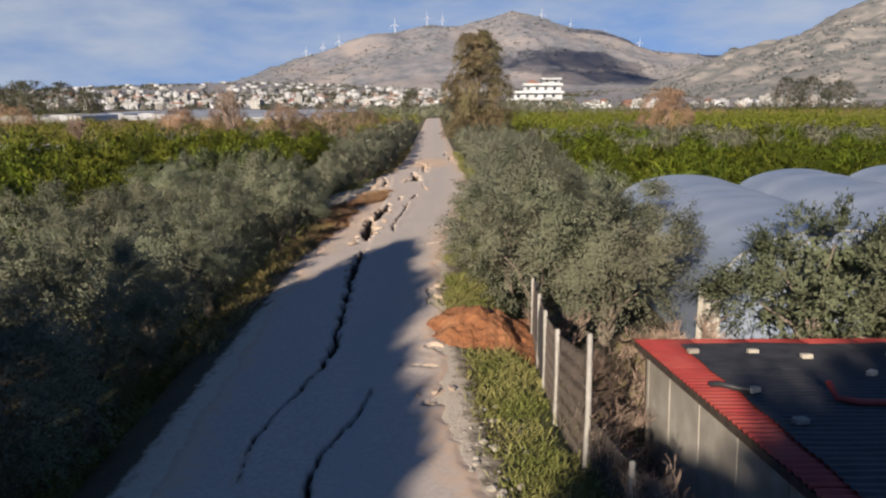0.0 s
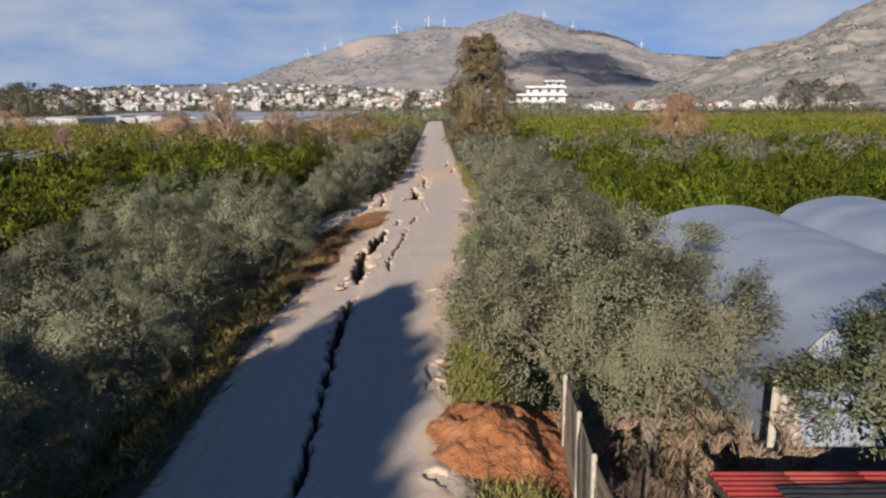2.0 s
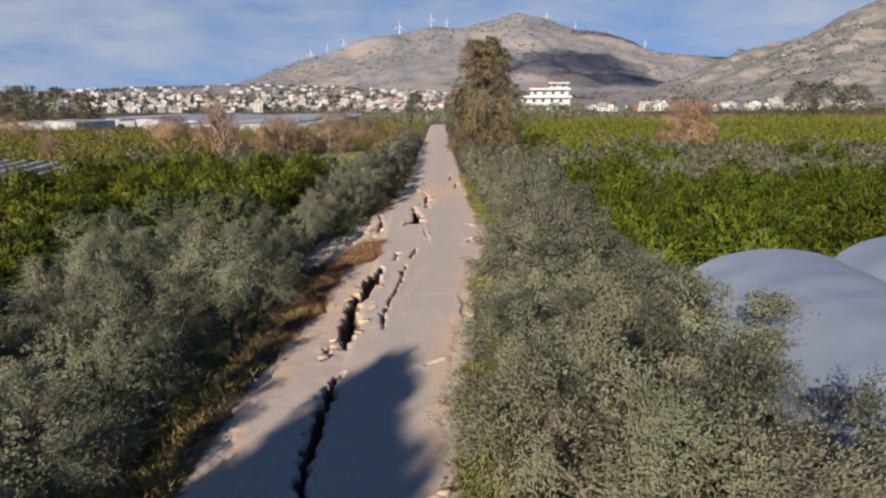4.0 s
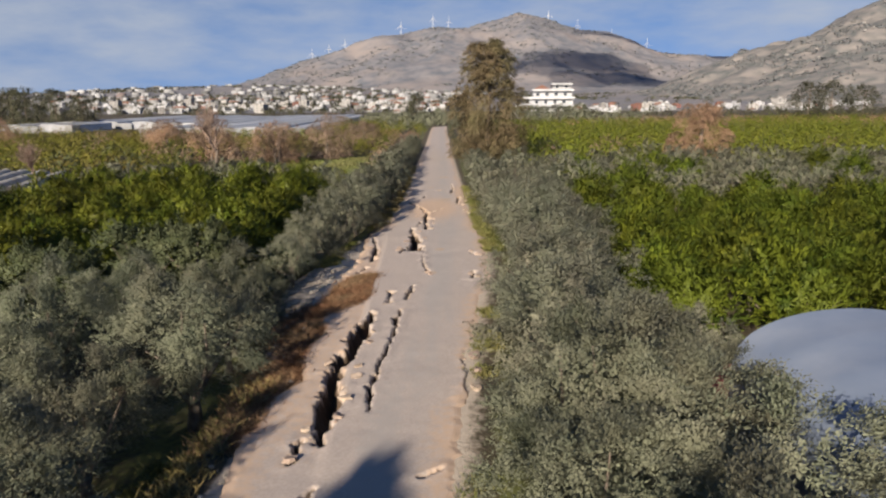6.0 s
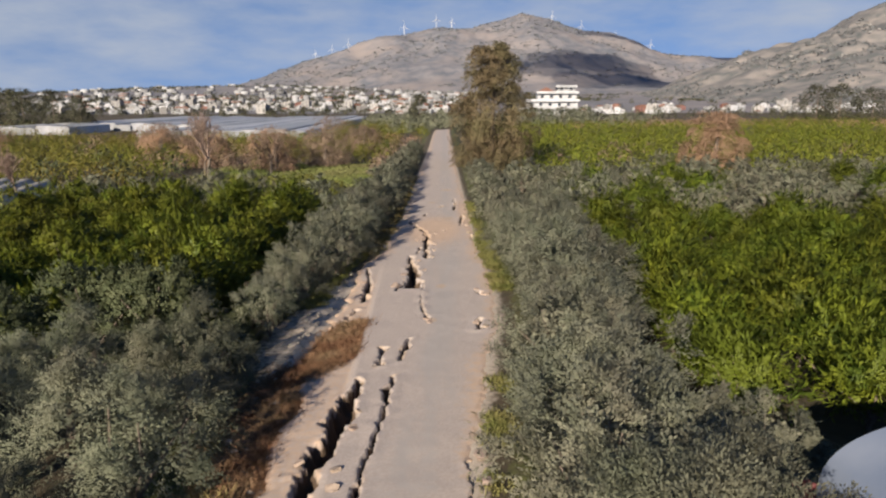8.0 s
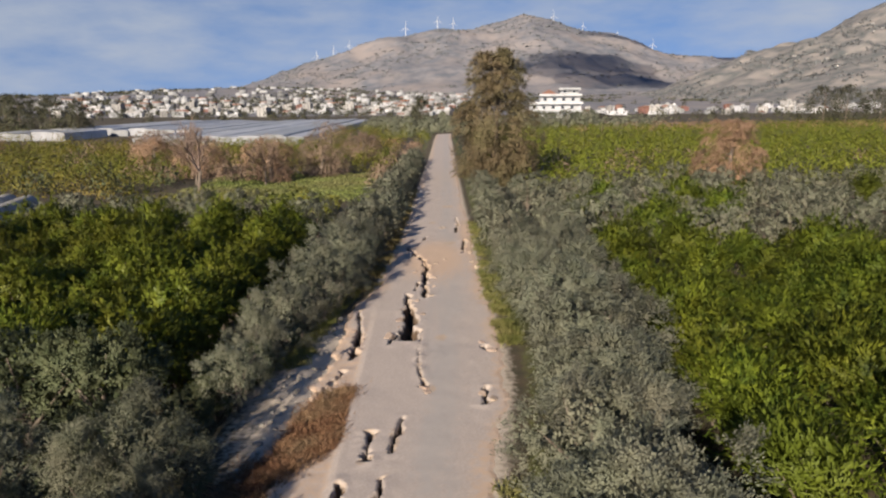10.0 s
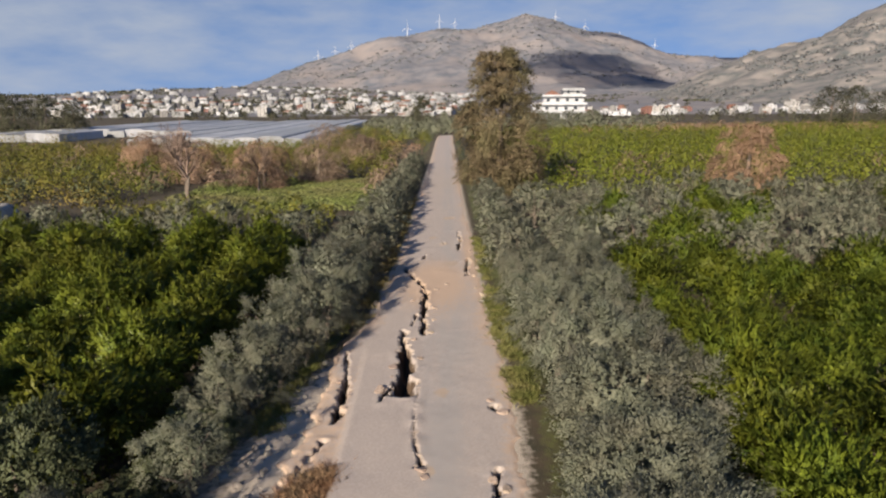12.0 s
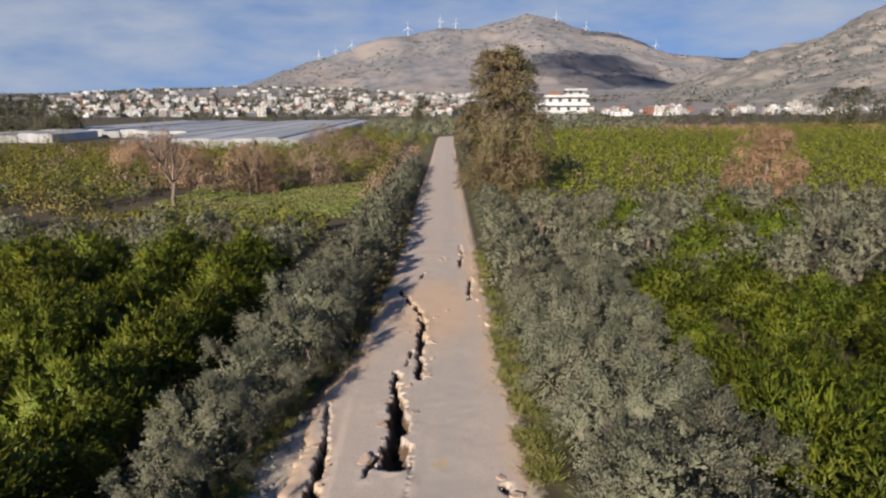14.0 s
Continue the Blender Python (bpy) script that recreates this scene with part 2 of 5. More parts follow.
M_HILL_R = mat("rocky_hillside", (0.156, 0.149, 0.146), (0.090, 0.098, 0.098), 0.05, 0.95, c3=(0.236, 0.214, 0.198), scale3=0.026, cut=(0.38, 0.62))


# ---- mesh helpers ----
def from_arrays(name, verts, faces, material, smooth=False):
    """A mesh from vertex rows and equal-sided faces."""
    v, f = np.asarray(verts, np.float32).reshape(-1, 3), np.asarray(faces, np.int32)
    me = bpy.data.meshes.new(name)
    me.vertices.add(len(v))
    me.vertices.foreach_set("co", v.ravel())
    k = f.shape[1]
    me.loops.add(f.size)
    me.loops.foreach_set("vertex_index", f.ravel())
    me.polygons.add(len(f))
    me.polygons.foreach_set("loop_start", np.arange(len(f), dtype=np.int32) * k)
    if smooth:
        me.polygons.foreach_set("use_smooth", np.ones(len(f), bool))
    me.update(calc_edges=True)
    me.validate()
    if material:
        me.materials.append(material)
    return me


def leaf_mesh(name, verts, faces, material, centres, flat=0.85):
    """Leaves whose shading leans to the outside of the clump that they grow on, as a soft mass of foliage does."""
    v, f = np.asarray(verts, float).reshape(-1, 3), np.asarray(faces, np.int32)
    q = v[f]
    p = q.mean(1)
    c = np.asarray(centres, float)
    near = np.zeros(len(p), int)
    best = np.full(len(p), 1e9)
    for k, one in enumerate(c):
        d = ((p - one) ** 2).sum(1)
        near = np.where(d < best, k, near)
        best = np.minimum(d, best)
    out = unit(0.65 * unit(p - c[near]) + 0.35 * unit(p - c.mean(0)) + np.array((0, 0, 0.12)))
    n = unit(np.cross(q[:, 2] - q[:, 0], q[:, 3] - q[:, 1]))
    flip = (n * out).sum(1) < 0
    f = np.where(flip[:, None], f[:, ::-1], f)
    n = np.where(flip[:, None], -n, n)
    shade = np.zeros_like(v)
    shade[f] = unit(out + flat * n)[:, None]
    me = from_arrays(name, v, f, material, smooth=True)
    me.normals_split_custom_set_from_vertices(shade.tolist())
    return me


def from_bm(name, bm, material, smooth=False):
    me = bpy.data.meshes.new(name)
    bm.to_mesh(me)
    bm.free()
    if smooth:
        for p in me.polygons:
            p.use_smooth = True
    me.materials.append(material)
    return me


def part(name, mesh, parent, label="", m=None):
    """Links a mesh as one object under a thing or part, at the pose m within it."""
    ob = new(name, mesh)
    ob.parent = parent
    if m is not None:
        ob.matrix_basis = m
    if label:
        tagged(ob, label)
    return ob


def thing(name, label, category, m=None, group="", kind="", data=None):
    ob = tagged(new(name, data), label, category, group, kind)
    if m is not None:
        ob.matrix_basis = m
    return ob


def box(sx, sy, sz, bevel=0.0, base=True):
    bm = bmesh.new()
    bmesh.ops.create_cube(bm, size=1.0)
    bmesh.ops.scale(bm, vec=(sx, sy, sz), verts=bm.verts)
    if base:
        bmesh.ops.translate(bm, vec=(0, 0, sz / 2), verts=bm.verts)
    if bevel:
        bmesh.ops.bevel(bm, geom=bm.edges[:], offset=bevel, segments=1, affect="EDGES")
    return bm


def tubes(paths, sides=6):
    """Tapered tubes: each path is a list of (point, radius). Returns verts, quads."""
    vs, fs = [], []
    for path in paths:
        start = len(vs)
        for i, (pt, r) in enumerate(path):
            a, b = Vector(path[max(i - 1, 0)][0]), Vector(path[min(i + 1, len(path) - 1)][0])
            d = (b - a).normalized() if (b - a).length > 1e-6 else Vector((0, 0, 1))
            u = d.cross(Vector((0.31, 0.9, 0.2))).normalized()
            w = d.cross(u)
            for k in range(sides):
                an = 2 * math.pi * k / sides
                vs.append(Vector(pt) + (u * math.cos(an) + w * math.sin(an)) * r)
        for i in range(len(path) - 1):
            for k in range(sides):
                a = start + i * sides
                fs.append((a + k, a + (k + 1) % sides, a + sides + (k + 1) % sides, a + sides + k))
    return vs, fs


def unit(a):
    return a / np.maximum(np.linalg.norm(a, axis=-1, keepdims=True), 1e-6)


def leaves(rng, starts, ways, count, reach, length, width, droop=0.5, spread=0.8):
    """Leafy shoots: from every start along its way, drooping; count leaves a shoot. Returns verts, quads."""
    n = len(starts)
    k = (np.arange(count) + rng.random((n, count))) / count
    ln_ = reach * rng.uniform(0.6, 1.2, (n, 1))
    pos = starts[:, None] + ways[:, None] * (k * ln_)[..., None]
    pos[..., 2] -= droop * (k ** 2) * ln_ * 0.6
    pos = (pos + rng.normal(0, 0.03, pos.shape)).reshape(-1, 3)
    d = unit(np.repeat(ways, count, 0) + rng.normal(0, spread, (n * count, 3)) - np.array((0, 0, droop * 0.35)))
    out = np.repeat(ways, count, 0) + np.array((0, 0, 0.35)) + rng.normal(0, 0.32, d.shape)
    side = unit(np.cross(d, out))
    nrm = np.cross(d, side)
    le = length * rng.uniform(0.65, 1.25, (len(d), 1))
    wi = width * rng.uniform(0.7, 1.2, (len(d), 1))
    mid = pos + d * le * 0.5 + nrm * le * 0.12
    v = np.stack((pos, mid + side * wi * 0.5, pos + d * le, mid - side * wi * 0.5), 1).reshape(-1, 3)
    f = np.arange(len(v)).reshape(-1, 4)
    return v, f


def crown_shoots(rng, n, clumps):
    """Starts and outward ways on the skins of ball-like clumps (centre, radius, flattening)."""
    c = np.array([q[0] for q in clumps])
    r = np.array([q[1] for q in clumps])
    pick = rng.choice(len(r), n, p=r ** 2 / (r ** 2).sum())
    ctr = c.mean(0)
    d = unit(rng.normal(0, 0.8, (n, 3)) + 0.85 * unit(c - ctr)[pick] + np.array((0, 0, 0.3)))
    st = c[pick] + d * (r[pick] * rng.uniform(0.55, 0.98, n))[:, None]
    way = unit(d + 0.3 * unit(st - ctr) + rng.normal(0, 0.3, (n, 3)) + np.array((0, 0, 0.2)))
    return st, way
# ---- the lie of the land ----
EDGE_L = ((-60, -6.6), (14, -6.3), (22, -6.3), (30, -6.2), (36, -5.7), (43, -5.5), (48, -5.4), (52, -5.4), (56, -5.0), (60, -4.4), (73, -3.6), (108, -2.8), (170, -1.2), (230, 0.2), (400, 6))
EDGE_R = ((-60, -2.4), (14, -1.5), (21, -1.7), (27, -1.5), (33, -0.8), (39, -0.2), (46, 0.9), (50, 1.2), (57, 1.2), (64, 1.3), (80, 1.5), (108, 2.1), (185, 4.0), (230, 5.0), (400, 11))
ROAD_END = 262.0


def edge_l(y):
    return np.interp(y, *zip(*EDGE_L))


def edge_r(y):
    return np.interp(y, *zip(*EDGE_R))


def road_z(x, y):
    return 0.045 * (x + 2) - 0.0105 * (np.clip(y, -40, 160) - 22)


def wobble(x, y, s, seed=0.0):
    return np.sin(x * s + 1.7 * np.sin(y * s * 0.63 + seed)) * np.cos(y * s * 0.81 + 1.3 * np.sin(x * s * 0.57 + seed * 2)) 


def vnoise(x, y, s, seed=0.0):
    """Value noise from -1 to 1 with cells of 1 / s metres."""
    x, y = np.asarray(x, float) * s, np.asarray(y, float) * s
    ix, iy = np.floor(x), np.floor(y)
    fx, fy = x - ix, y - iy
    fx, fy = fx * fx * (3 - 2 * fx), fy * fy * (3 - 2 * fy)

    def h(i, j):
        v = np.sin(i * 127.1 + j * 311.7 + seed * 74.7) * 43758.5453
        return (v - np.floor(v)) * 2 - 1
    return (h(ix, iy) * (1 - fx) + h(ix + 1, iy) * fx) * (1 - fy) + (h(ix, iy + 1) * (1 - fx) + h(ix + 1, iy + 1) * fx) * fy


def field_z(x, y):
    return np.where(x < -2, -1.95, -1.75) + 0.07 * wobble(x, y, 0.35) - 0.006 * np.clip(y, 0, 160) * 0.5


def ground_z(x, y):
    """Height of the land beside the road: verge, embankment, fields."""
    x, y = np.asarray(x, float), np.asarray(y, float)
    el, er = edge_l(y), edge_r(y)
    off = np.maximum(el - x, x - er)
    verge = np.where(x < 0.5 * (el + er), 0.5 + 1.7 * np.exp(-((y - 46) / 6) ** 2), 1.1)
    k = np.clip((off - verge) / 2.2, 0, 1)
    k = k * k * (3 - 2 * k)
    sunk = 0.2 * np.clip((y - 27) / 4, 0, 1) * np.clip((62 - y) / 5, 0, 1) * (x < 0.5 * (el + er)) * np.clip(1 - off / 0.8, 0, 1)
    rim = road_z(np.clip(x, el - 1.4, er + 1.4), y) - 0.03 - 0.10 * np.clip(off, 0, 1.4) - sunk
    return rim * (1 - k) + field_z(x, y) * k + (0.03 * wobble(x, y, 2.3) + 0.05 * vnoise(x, y, 1.4, 3)) * np.clip(off, 0, 1)


def gz(x, y):
    return float(ground_z(x, y))


def build_ground():
    lo = [3200, 1600, 800, 420, 240, 150, 110, 80, 60, 48, 40, 33, 27, 22, 18, 15, 12, 10, 8.4, 7, 6, 5, 4.2, 3.5, 3, 2.6, 2.2, 1.9, 1.6, 1.3, 1.0, 0.75, 0.5, 0.3, 0.12, -0.2, -0.5, -0.75]
    ys = list(np.arange(-60, 8, 4)) + list(np.arange(8, 112, 0.8)) + list(np.arange(112, 300, 6)) + [320, 360, 420, 500, 650, 850, 1100, 1500, 2000, 2700, 3500, 4400]
    rows = []
    grass, gravel = [], []
    for y in ys:
        el, er = float(edge_l(y)), float(edge_r(y))
        xs = np.array([el - o for o in lo] + [er + o for o in reversed(lo)])
        zz = ground_z(xs, y)
        inside = (xs > el + 0.6) & (xs < er - 0.6) & (y < ROAD_END - 8)
        zz = np.where(inside, road_z(xs, y) - 1.3, zz)
        rows.append(np.stack((xs, np.full_like(xs, y), zz), 1))
        off = np.maximum(el - xs, xs - er)
        left = xs < 0.5 * (el + er)
        ws = wobble(xs, np.full_like(xs, y), 1.1)
        gv = np.where(left, np.clip(1.0 - off / (0.3 + 4.2 * math.exp(-((y - 47.5) / 6.0) ** 2)), 0, 1), np.clip(0.7 - off / 0.8, 0, 1))
        gr = np.where(left, np.clip((off - 0.7) / 1.2, 0, 1) * np.clip((6.5 - off) / 2.5, 0.12, 1) * (0.55 + 0.3 * ws), np.clip((off - 0.3) / 0.5, 0, 1) * np.clip((4.0 - off) / 2, 0.12, 1) * (0.7 + 0.25 * ws))
        meadow = np.exp(-(((xs + 18) / 9) ** 2 + ((y - 118) / 14) ** 2) ** 2)
        gv = gv * (y < ROAD_END)
        grass.append(np.maximum(gr * 0.8 * (1 - 0.8 * gv), meadow))
        gravel.append(gv * 0.85)
    v = np.concatenate(rows)
    w, h = len(lo) * 2, len(ys)
    i = np.arange(w * h).reshape(h, w)
    f = np.stack((i[:-1, :-1], i[:-1, 1:], i[1:, 1:], i[1:, :-1]), -1).reshape(-1, 4)
    me = from_arrays("ground", v, f, M_GROUND, smooth=True)
    for key, vals in (("grass", grass), ("gravel", gravel)):
        me.attributes.new(key, "FLOAT", "POINT").data.foreach_set("value", np.concatenate(vals).astype(np.float32))
    thing("ground", "brown orchard soil with grassy verges and embankment", "ground", kind="structure", data=me)


build_ground()

# cracks and pits in the asphalt: (x, y, half width) along each
CRACKS = (
    ((-3.85, 12.6, .04), (-3.81, 13.9, .065), (-3.82, 14.6, .06), (-3.64, 15.3, .045), (-3.35, 16.0, .035), (-3.15, 17.2, .025)),
    ((-4.78, 14.4, .02), (-4.86, 15.4, .03), (-4.6, 16.8, .04), (-4.22, 18.3, .06), (-4.07, 19.4, .08), (-4.14, 20.6, .08), (-4.2, 22, .11), (-4.28, 24.4, .14), (-4.36, 26, .13), (-4.31, 28.3, .13), (-4.2, 29.8, .12)),
    ((-4.8, 30.9, .10), (-4.78, 32.0, .16)), ((-4.33, 31.7, .14), (-4.32, 33.6, .31), (-4.4, 34.9, .29), (-4.55, 36.3, .24)),
    ((-4.4, 36.7, .20), (-4.25, 37.7, .36), (-4.05, 39.2, .35), (-3.95, 40.4, .20), (-3.85, 41.5, .15)),
    ((-3.3, 42.6, .09), (-3.33, 44.2, .08)),
    ((-3.3, 33.2, .05), (-3.38, 34.8, .07), (-3.2, 36.6, .06), (-3.0, 38.4, .08), (-2.92, 40.0, .09), (-2.8, 41.7, .08)),
    ((-2.66, 43.0, .08), (-2.5, 44.2, .07), (-2.33, 45.0, .05)), ((-1.8, 47.3, .09), (-1.97, 48.8, .03), (-2.0, 50.8, .02), (-1.9, 52.6, .02)),
    ((-3.2, 51.6, .05), (-3.05, 52.3, .14), (-2.9, 52.8, .10)), ((-2.42, 52.2, .38), (-2.42, 54.6, .35), (-2.56, 56.6, .20), (-2.66, 59.0, .10)), ((-2.3, 59.6, .08), (-2.2, 61.2, .10)),
    ((-1.78, 58.2, .14), (-1.83, 61, .19), (-1.74, 64.5, .18), (-1.9, 66.6, .10), (-2.5, 68.6, .12), (-3.1, 71.0, .10)), ((-2.05, 73.2, .08), (-1.75, 74.4, .10)),
    ((-4.56, 50.4, .14), (-4.5, 51.6, .14), (-4.5, 53.0, .15), (-4.6, 54.4, .07), (-4.72, 55.6, .10), (-4.9, 56.6, .06)),
    ((0.68, 82.5, .06), (0.68, 78.5, .12), (0.35, 75.3, .07)), ((0.86, 72.6, .14), (0.68, 70.3, .16), (0.6, 68.2, .10)), ((1.38, 64.8, .12), (1.3, 63.6, .10)),
    ((0.5, 50.9, .13), (0.68, 50.4, .07)), ((0.30, 46.9, .10), (0.1, 45.6, .06)), ((-0.62, 36.2, .12), (-0.78, 34.6, .10), (-0.8, 33.2, .08)), ((-1.95, 23.8, .10), (-1.9, 22.7, .12)),
    ((-1.95, 16.7, .16), (-2.2, 16.5, .06)), ((-2.0, 18.2, .07), (-2.7, 18.4, .03)), ((-1.95, 19.3, .09), (-1.8, 19.1, .05)), ((-2.0, 30.0, .06), (-1.6, 30.3, .05)),
    ((-0.6, 78.5, .06), (-0.4, 77.6, .04)), ((-0.2, 89.6, .08), (0.6, 89.5, .06)), ((-1.2, 95, .05), (-0.6, 95.4, .06)),
    ((-5.2, 46.2, .08), (-5.1, 47.6, .13), (-4.7, 49.2, .12)),
)


def crack_field(x, y):
    """Signed reach into the cracks: positive inside, in metres, and the distance outside."""
    best = np.full(x.shape, -9.0)
    jag = 0.10 * vnoise(x, y, 2.6, 1) + 0.09 * vnoise(x * 0.3, y, 5.5, 2) + 0.05 * vnoise(x, y, 11, 3)
    fat = 1 + 0.45 * vnoise(x * 0.2, y, 1.9, 4)
    for line in CRACKS:
        for (x0, y0, w0), (x1, y1, w1) in zip(line[:-1], line[1:]):
            dx, dy = x1 - x0, y1 - y0
            t = np.clip(((x - x0) * dx + (y - y0) * dy) / (dx * dx + dy * dy), 0, 1)
            w = (w0 + (w1 - w0) * t) * fat
            px = x + jag * np.minimum(1.0, w / 0.12)
            d = np.hypot(px - x0 - t * dx, y - y0 - t * dy)
            np.maximum(best, w - d, out=best)
    return best


def build_road():
    ys = np.concatenate((np.arange(-40, 12, 0.8), np.arange(12, 60, 0.065), np.arange(60, 100, 0.13), np.arange(100, ROAD_END, 2.0)))
    us = np.linspace(0, 1, 104)
    torn = np.exp(-((ys - 50) / 9) ** 2)
    el = edge_l(ys) + (0.22 + 0.25 * torn) * vnoise(ys, 2.0, 0.5) + (0.12 + 0.22 * torn) * vnoise(ys, 5.0, 2.1) + 0.12 * torn * vnoise(ys, 6.0, 4.3) + 0.05 * vnoise(ys, 7.0, 7)
    er = edge_r(ys) + 0.2 * vnoise(ys, 9.0, 0.6) + 0.12 * vnoise(ys, 1.0, 2.3) + 0.05 * vnoise(ys, 3.0, 7)
    x = el[:, None] + (er - el)[:, None] * us[None]
    y = np.repeat(ys[:, None], len(us), 1)
    x = x + 0.008 * wobble(x, y, 40)
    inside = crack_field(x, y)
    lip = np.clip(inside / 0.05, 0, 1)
    edge = np.minimum(x - el[:, None], er[:, None] - x)
    z = road_z(x, y) + 0.014 * vnoise(x, y, 0.8, 7) + 0.005 * vnoise(x, y, 3.1, 8)
    z += 0.05 * np.clip(1 + inside / 0.35, 0, 1) * (1 - lip) * (0.3 + 0.8 * vnoise(x, y, 1.6, 9))
    z -= lip * (0.30 + np.clip(inside, 0, 0.3) * 2.2 + 0.10 * wobble(x, y, 6.0, 4.0))
    z -= np.clip(1 - edge / 0.25, 0, 1) * 0.06
    # the strip west of the long crack has sunk a little
    west = np.clip((-4.0 - x) / 0.25, 0, 1) * np.clip((y - 29) / 4, 0, 1) * np.clip((58 - y) / 6, 0, 1)
    z -= 0.10 * west
    z[:, 0] -= 0.3
    z[:, -1] -= 0.2
    v = np.stack((x, y, z), -1).reshape(-1, 3)
    i = np.arange(len(v)).reshape(len(ys), len(us))
    f = np.stack((i[:-1, :-1], i[:-1, 1:], i[1:, 1:], i[1:, :-1]), -1).reshape(-1, 4)
    me = from_arrays("road", v, f, M_ROAD)
    spoil = np.exp(-((y - 67) / 6) ** 2) * np.clip(1.2 - np.abs(x + 1.3) / 2.6, 0, 1) * 0.9
    right_dirt = np.exp(-((x - 1.35) / 0.8) ** 2) * np.exp(-((y - 72) / 11) ** 2)
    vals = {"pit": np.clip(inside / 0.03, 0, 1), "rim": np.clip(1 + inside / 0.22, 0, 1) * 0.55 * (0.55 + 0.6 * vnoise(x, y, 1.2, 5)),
            "worn": np.exp(-((us[None] - 0.68) / 0.17) ** 2) * (0.55 + 0.3 * vnoise(x * 3, y * 0.3, 1.0, 11)) + 0 * x,
            "edge": np.maximum.reduce((np.clip(1 - edge / (1.0 + 0.5 * vnoise(x * 0, y, 0.4, 6)), 0, 1) * 0.75, spoil, right_dirt, 0.5 * west))}
    for sx, sy, sr in ((-1.12, 52.1, 0.28), (-0.56, 77.9, 0.4), (0.15, 89.5, 0.6), (-1.3, 80.5, 0.35), (-0.2, 71.5, 0.5), (-1.6, 47.0, 0.25)):
        spot = np.exp(-(((x - sx) / sr) ** 2 + ((y - sy) / (sr * 1.6)) ** 2) ** 2)
        vals["rim"] = np.maximum(vals["rim"], spot * (0.75 + 0.3 * vnoise(x, y, 6, 12)))
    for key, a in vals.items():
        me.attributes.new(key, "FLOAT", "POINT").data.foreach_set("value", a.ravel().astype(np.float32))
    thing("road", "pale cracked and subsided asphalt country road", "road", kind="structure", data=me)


build_road()


# ---- hills ----
def town_z(x, y):
    """The plain rises gently under the town."""
    return -3.6 + 0.028 * np.maximum(0, np.asarray(y, float) - 660)


HILL_BUSHES = []


def build_hills():
    def sheet(name, xs, ys, height, material, label):
        x, y = np.meshgrid(xs, ys)
        z = height(x, y)
        v = np.stack((x, y, z), -1).reshape(-1, 3)
        i = np.arange(len(v)).reshape(x.shape)
        f = np.stack((i[:-1, :-1], i[:-1, 1:], i[1:, 1:], i[1:, :-1]), -1).reshape(-1, 4)
        thing(name, label, "hill", kind="structure", data=from_arrays(name, v, f, material, smooth=True))

    def rough(x, y, s):
        return sum(vnoise(x, y, s * 2 ** k, k) * 0.55 ** k for k in range(5))

    def far(x, y):
        ridge = np.interp(x, (-1700, -1100, -780, -610, -460, -270, -126, 40, 130, 185, 305, 390, 472, 594, 741, 914, 1086, 1240, 1700, 2100),
                          (30, 45, 86, 133, 184, 243, 285, 324, 316, 317, 348, 374, 355, 316, 270, 224, 200, 193, 160, 120))
        d = (y - 3000) / np.where(y < 3000, 1150, 700)
        return ridge * np.exp(-(d ** 2) * 2.2) + rough(x, y, 0.004) * 26 * np.exp(-d ** 2) * np.clip(ridge / 250, 0.1, 1) * np.clip(np.abs(d) * 4, 0.1, 1) - 6

    def right(x, y):
        ridge = 235 * np.clip((x - 380) / 640, 0, 1.6) ** 1.15
        d = (y - 1500) / np.where(y < 1500, 620, 600)
        return ridge * np.exp(-(d ** 2) * 1.6) + rough(x, y, 0.007) * 20 * np.clip((x - 430) / 250, 0, 1) * np.exp(-d ** 2) - 6

    def low(x, y):
        return town_z(x, y) + 20 * np.exp(-((x + 520) / 420) ** 2) * np.clip((y - 1400) / 400, 0, 1) + rough(x, y, 0.012) * 3 * np.clip((y - 1350) / 300, 0, 1)

    sheet("hill_far", np.linspace(-1700, 2100, 260), np.linspace(1750, 3900, 130), far, M_HILL, "scrub-covered hill, hazed blue-grey in its colour, with a long ridge and two summits")
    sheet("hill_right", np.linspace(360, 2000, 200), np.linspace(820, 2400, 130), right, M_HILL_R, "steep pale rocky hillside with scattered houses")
    rng = random.Random(77)

    def bushes(height, x0, x1, y0, y1, n, keep, size):
        out = []
        while len(out) < n:
            x, y = rng.uniform(x0, x1), rng.uniform(y0, y1)
            if vnoise(x, y, keep, 5) + 0.6 * vnoise(x, y, keep * 3, 6) > rng.uniform(-0.3, 0.6):
                z = float(height(np.array(x), np.array(y)))
                if z > 2:
                    out.append((x, y, z, rng.uniform(0.5, 1.5) * size))
        return out

    HILL_BUSHES.append((bushes(right, 400, 1500, 900, 1650, 2800, 0.012, 1.2), bushes(far, -900, 1600, 2000, 3000, 2600, 0.006, 1.5), bushes(low, -1100, 850, 1150, 2250, 2600, 0.008, 1.5)))
    sheet("hill_low", np.linspace(-2200, 900, 120), np.linspace(600, 2300, 90), low, M_HILL, "low scrubby foothill behind the town, hazed blue-grey in its colour")


build_hills()


